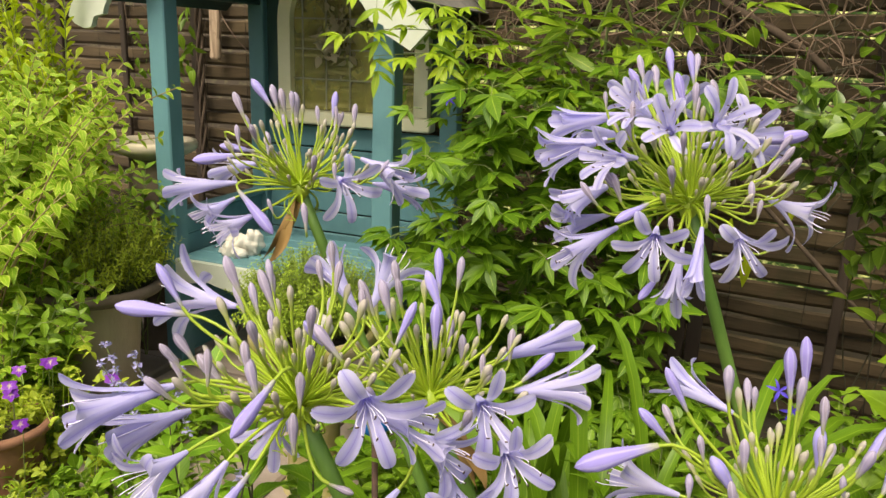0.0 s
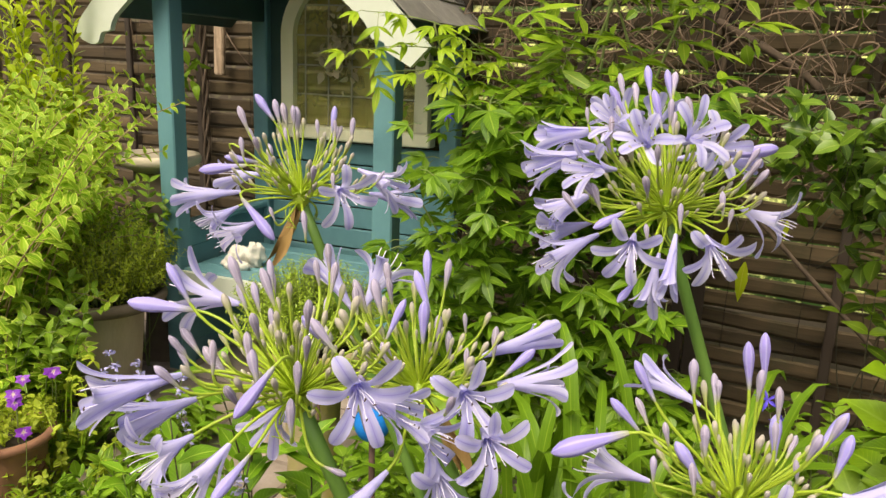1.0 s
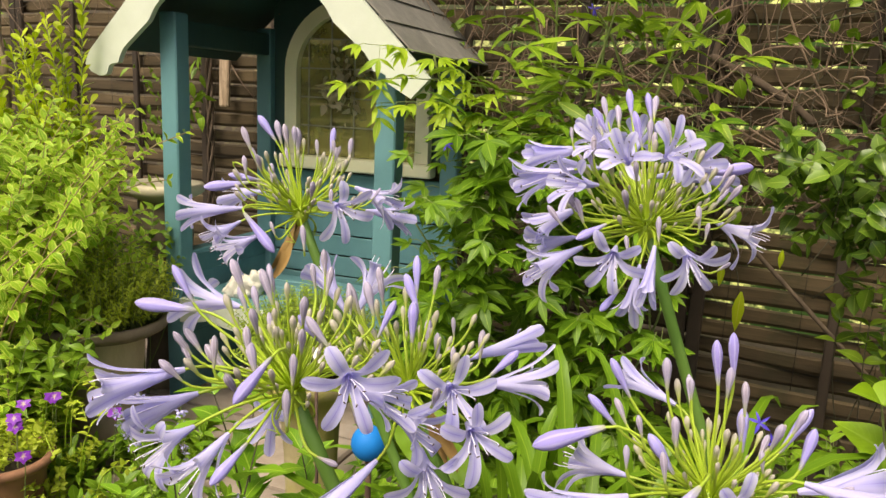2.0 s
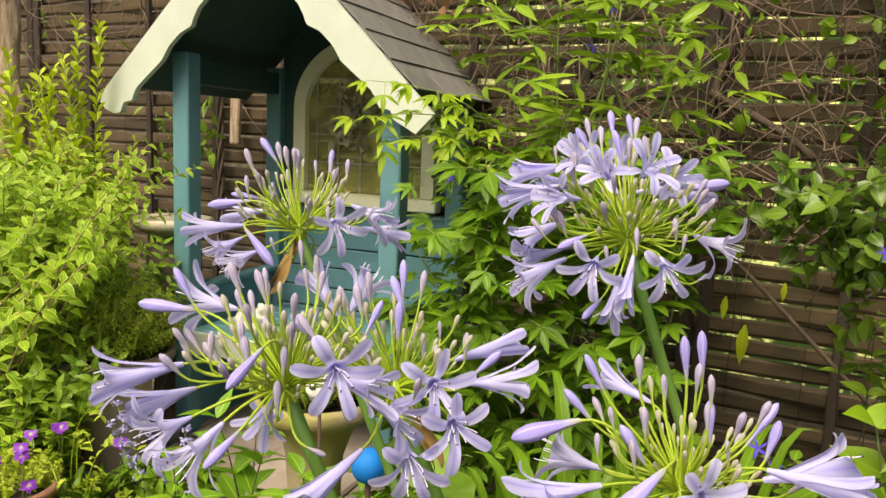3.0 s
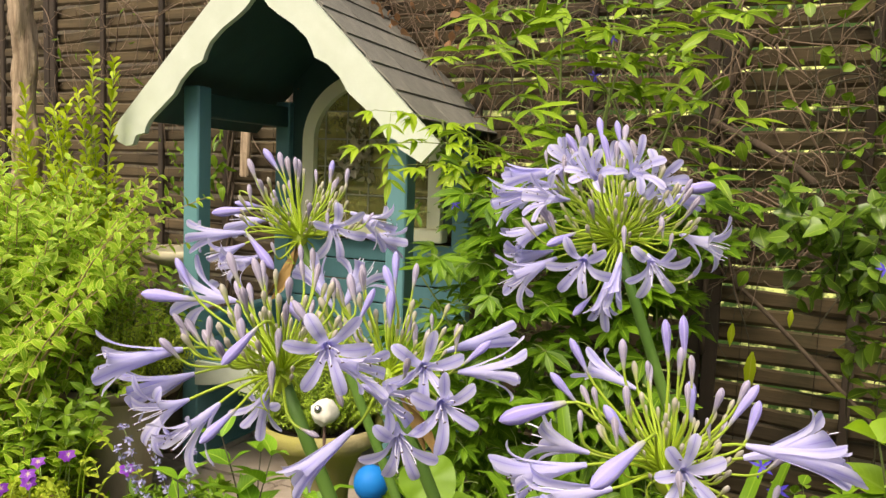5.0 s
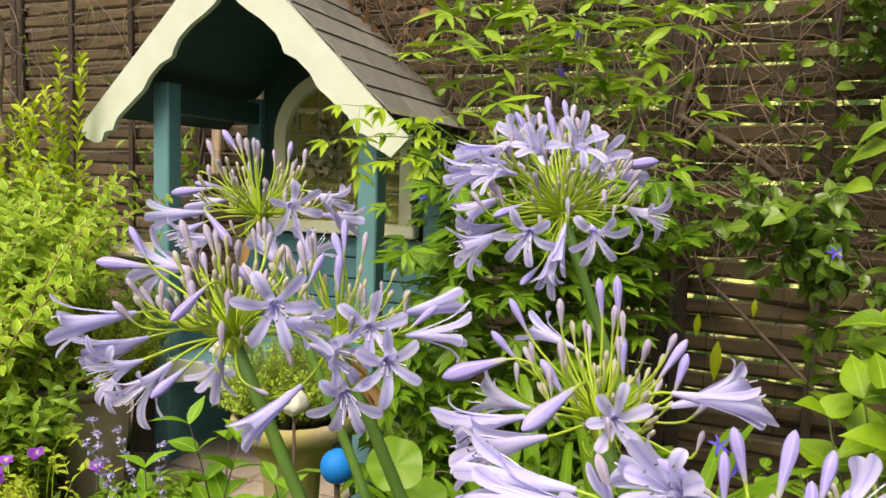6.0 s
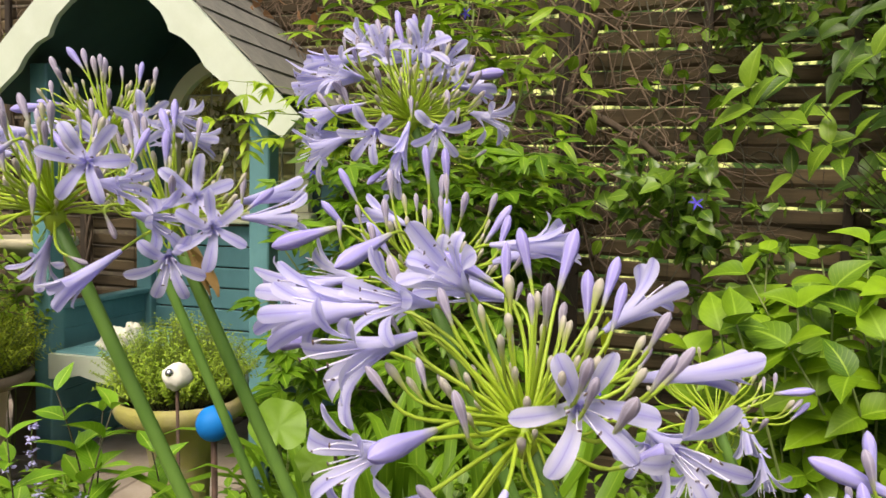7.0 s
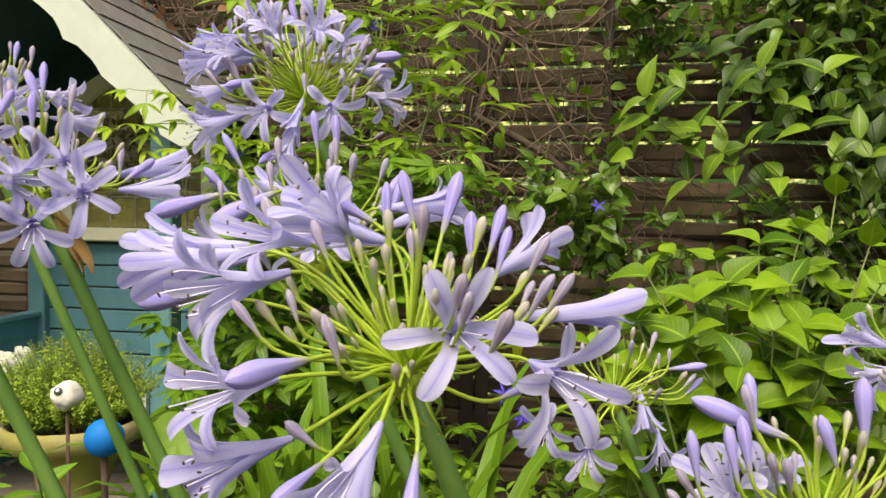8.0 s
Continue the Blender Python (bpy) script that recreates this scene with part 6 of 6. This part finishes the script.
def make_catmint():
    rng = np.random.default_rng(97)
    for k, (x, y, z, dx) in enumerate(((-0.77, 1.50, 0.60, -0.03), (-0.71, 1.50, 0.58, -0.03), (-0.66, 1.50, 0.55, 0.02), (-0.84, 1.62, 0.50, -0.04), (-0.40, 1.10, 0.56, 0.02))):
        top = thing("catmint", "catmint spike with tiny pale lilac flowers", "flower", group="catmint spikes")
        s, f = Soup(), Soup()
        pts = bez((x + 0.06, y + 0.05, 0.0), (x + 0.06, y + 0.05, z * 0.5), (x - dx * 0.2, y, z * 0.8), (x + dx, y, z), 14)
        tube(s, pts, np.linspace(0.0016, 0.0008, 14), 5)
        part("stalk", s, STEM_GREEN, top)
        for p in pts[8:]:
            n = 16
            d = rng.normal(0, 1, (n, 3)) * (1, 1, 0.5)
            leaves(f, p + rng.normal(0, 0.004, (n, 3)), d, rng.normal(0, 1, (n, 3)), rng.uniform(0.007, 0.014, n), "oval", 0.2, rng=rng)
        part("blossom", f, CATMINT, top, kind="stuff")
        f = Soup()
        n = 12
        leaves(f, pts[rng.integers(2, 9, n)], rng.normal(0, 1, (n, 3)) * (1, 1, 0.4), np.tile(UP, (n, 1)), rng.uniform(0.018, 0.03, n), "oval", 0.3, rng=rng)
        part("leaves", f, LEAF_LOW, top, kind="stuff")


make_catmint()


def make_round_leaf(at, radius, face, foot):
    """A round leaf with a wavy rim on its stalk."""
    at, face = np.array(at), unit(np.array(face))
    side = unit(np.cross(face, UP))
    up = np.cross(side, face)
    s = Soup()
    rings, n = 5, 28
    v, uv = [at], [(0.8, 0.25)]
    for i in range(1, rings + 1):
        for j in range(n):
            a = 2 * math.pi * j / n
            r = radius * i / rings * (1 + 0.04 * math.sin(5 * a) * i / rings) * (0.62 if j == 0 else 0.9 if j in (1, n - 1) else 1)
            lift = 0.10 * radius * (i / rings) ** 2 + 0.05 * radius * math.sin(7 * a) * (i / rings) ** 2
            v.append(at + side * r * math.sin(a) - up * r * math.cos(a) + face * lift)
            uv.append((0.8, 0.25))
    f = [[0, 1 + j, 1 + (j + 1) % n] for j in range(n)]
    for i in range(rings - 1):
        f += [[1 + i * n + j, 1 + (i + 1) * n + j, 1 + (i + 1) * n + (j + 1) % n, 1 + i * n + (j + 1) % n] for j in range(n)]
    s.add(v, f, uv)
    top = thing("round_leaf_plant", "large round light green leaf on a stalk", "plant", group="round leaves")
    part("leaf", s, LEAF_LOW, top)
    s = Soup()
    tube(s, bez(foot, np.array(foot) + UP * at[2] * 0.5, at - face * 0.05 - UP * 0.1, at - face * 0.002, 10), 0.003, 6)
    part("stalk", s, STEM_GREEN, top)


make_round_leaf((-0.075, 1.22, 0.645), 0.052, (0.15, -0.8, 0.6), (0.0, 1.30, 0.0))
make_round_leaf((-0.02, 1.32, 0.54), 0.040, (-0.1, -0.8, 0.5), (0.03, 1.36, 0.0))


def make_blue_flowers():
    rng = np.random.default_rng(99)
    for k, (x, y, z) in enumerate(((0.676, 1.212, 1.067), (-0.10, 1.95, 1.12), (0.33, 2.2, 1.62), (0.50, 1.20, 0.72), (0.55, 1.25, 0.66), (0.28, 2.15, 1.50))):
        top = thing("blue_flower", "small deep blue flower among the climber leaves", "flower", group="blue flowers")
        face = unit(np.array([-0.2, -1, 0.2]) + rng.normal(0, 0.3, 3))
        side = unit(np.cross(face, UP))
        up = np.cross(side, face)
        s = Soup()
        tube(s, [np.array((x, y, z)) - face * 0.03 - up * 0.02, np.array((x, y, z)) - face * 0.015, (x, y, z)], 0.0015, 5)
        part("stalk", s, STEM_GREEN, top)
        for i in range(5):
            a = i * 1.2566 + rng.normal(0, 0.2)
            s = Soup()
            leaves(s, [(x, y, z)], [math.cos(a) * side + math.sin(a) * up + face * 0.3], [face], [0.016 if k == 0 else 0.022], "lance", 0.3, 0.3, rng)
            part("petal", s, DEEP_BLUE, top)


make_blue_flowers()


def make_backdrop():
    """The garden beyond the fence: a hedge sheet with painted glints and glow, browner to the left, seen through the
    gaps.
    """
    m, nt, b = start_mat("glowing_far_hedge", 0.9)
    # glints of light in the hedge, painted as pale spots
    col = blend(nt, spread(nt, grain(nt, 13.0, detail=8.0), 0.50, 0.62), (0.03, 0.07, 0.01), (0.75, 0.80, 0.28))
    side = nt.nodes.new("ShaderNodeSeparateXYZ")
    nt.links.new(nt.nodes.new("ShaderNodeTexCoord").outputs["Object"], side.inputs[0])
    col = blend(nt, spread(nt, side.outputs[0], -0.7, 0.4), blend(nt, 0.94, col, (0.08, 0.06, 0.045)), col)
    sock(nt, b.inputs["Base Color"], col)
    # the sheet gives off light itself, so that the fence gaps look bright
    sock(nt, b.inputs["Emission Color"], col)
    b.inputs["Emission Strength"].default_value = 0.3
    s = Soup()
    rows = [(u, z) for z in (-0.1, 1.2, 3.0) for u in np.linspace(-9, 10, 20)]
    s.add([fen(u, 1.6, z) for u, z in rows], [[j * 20 + i, j * 20 + i + 1, (j + 1) * 20 + i + 1, (j + 1) * 20 + i] for j in range(2) for i in range(19)])
    tagged(new("backdrop", s.mesh("backdrop", m)), "hedge backdrop beyond the fence, given a glow of its own", "hedge", kind="structure")


make_backdrop()
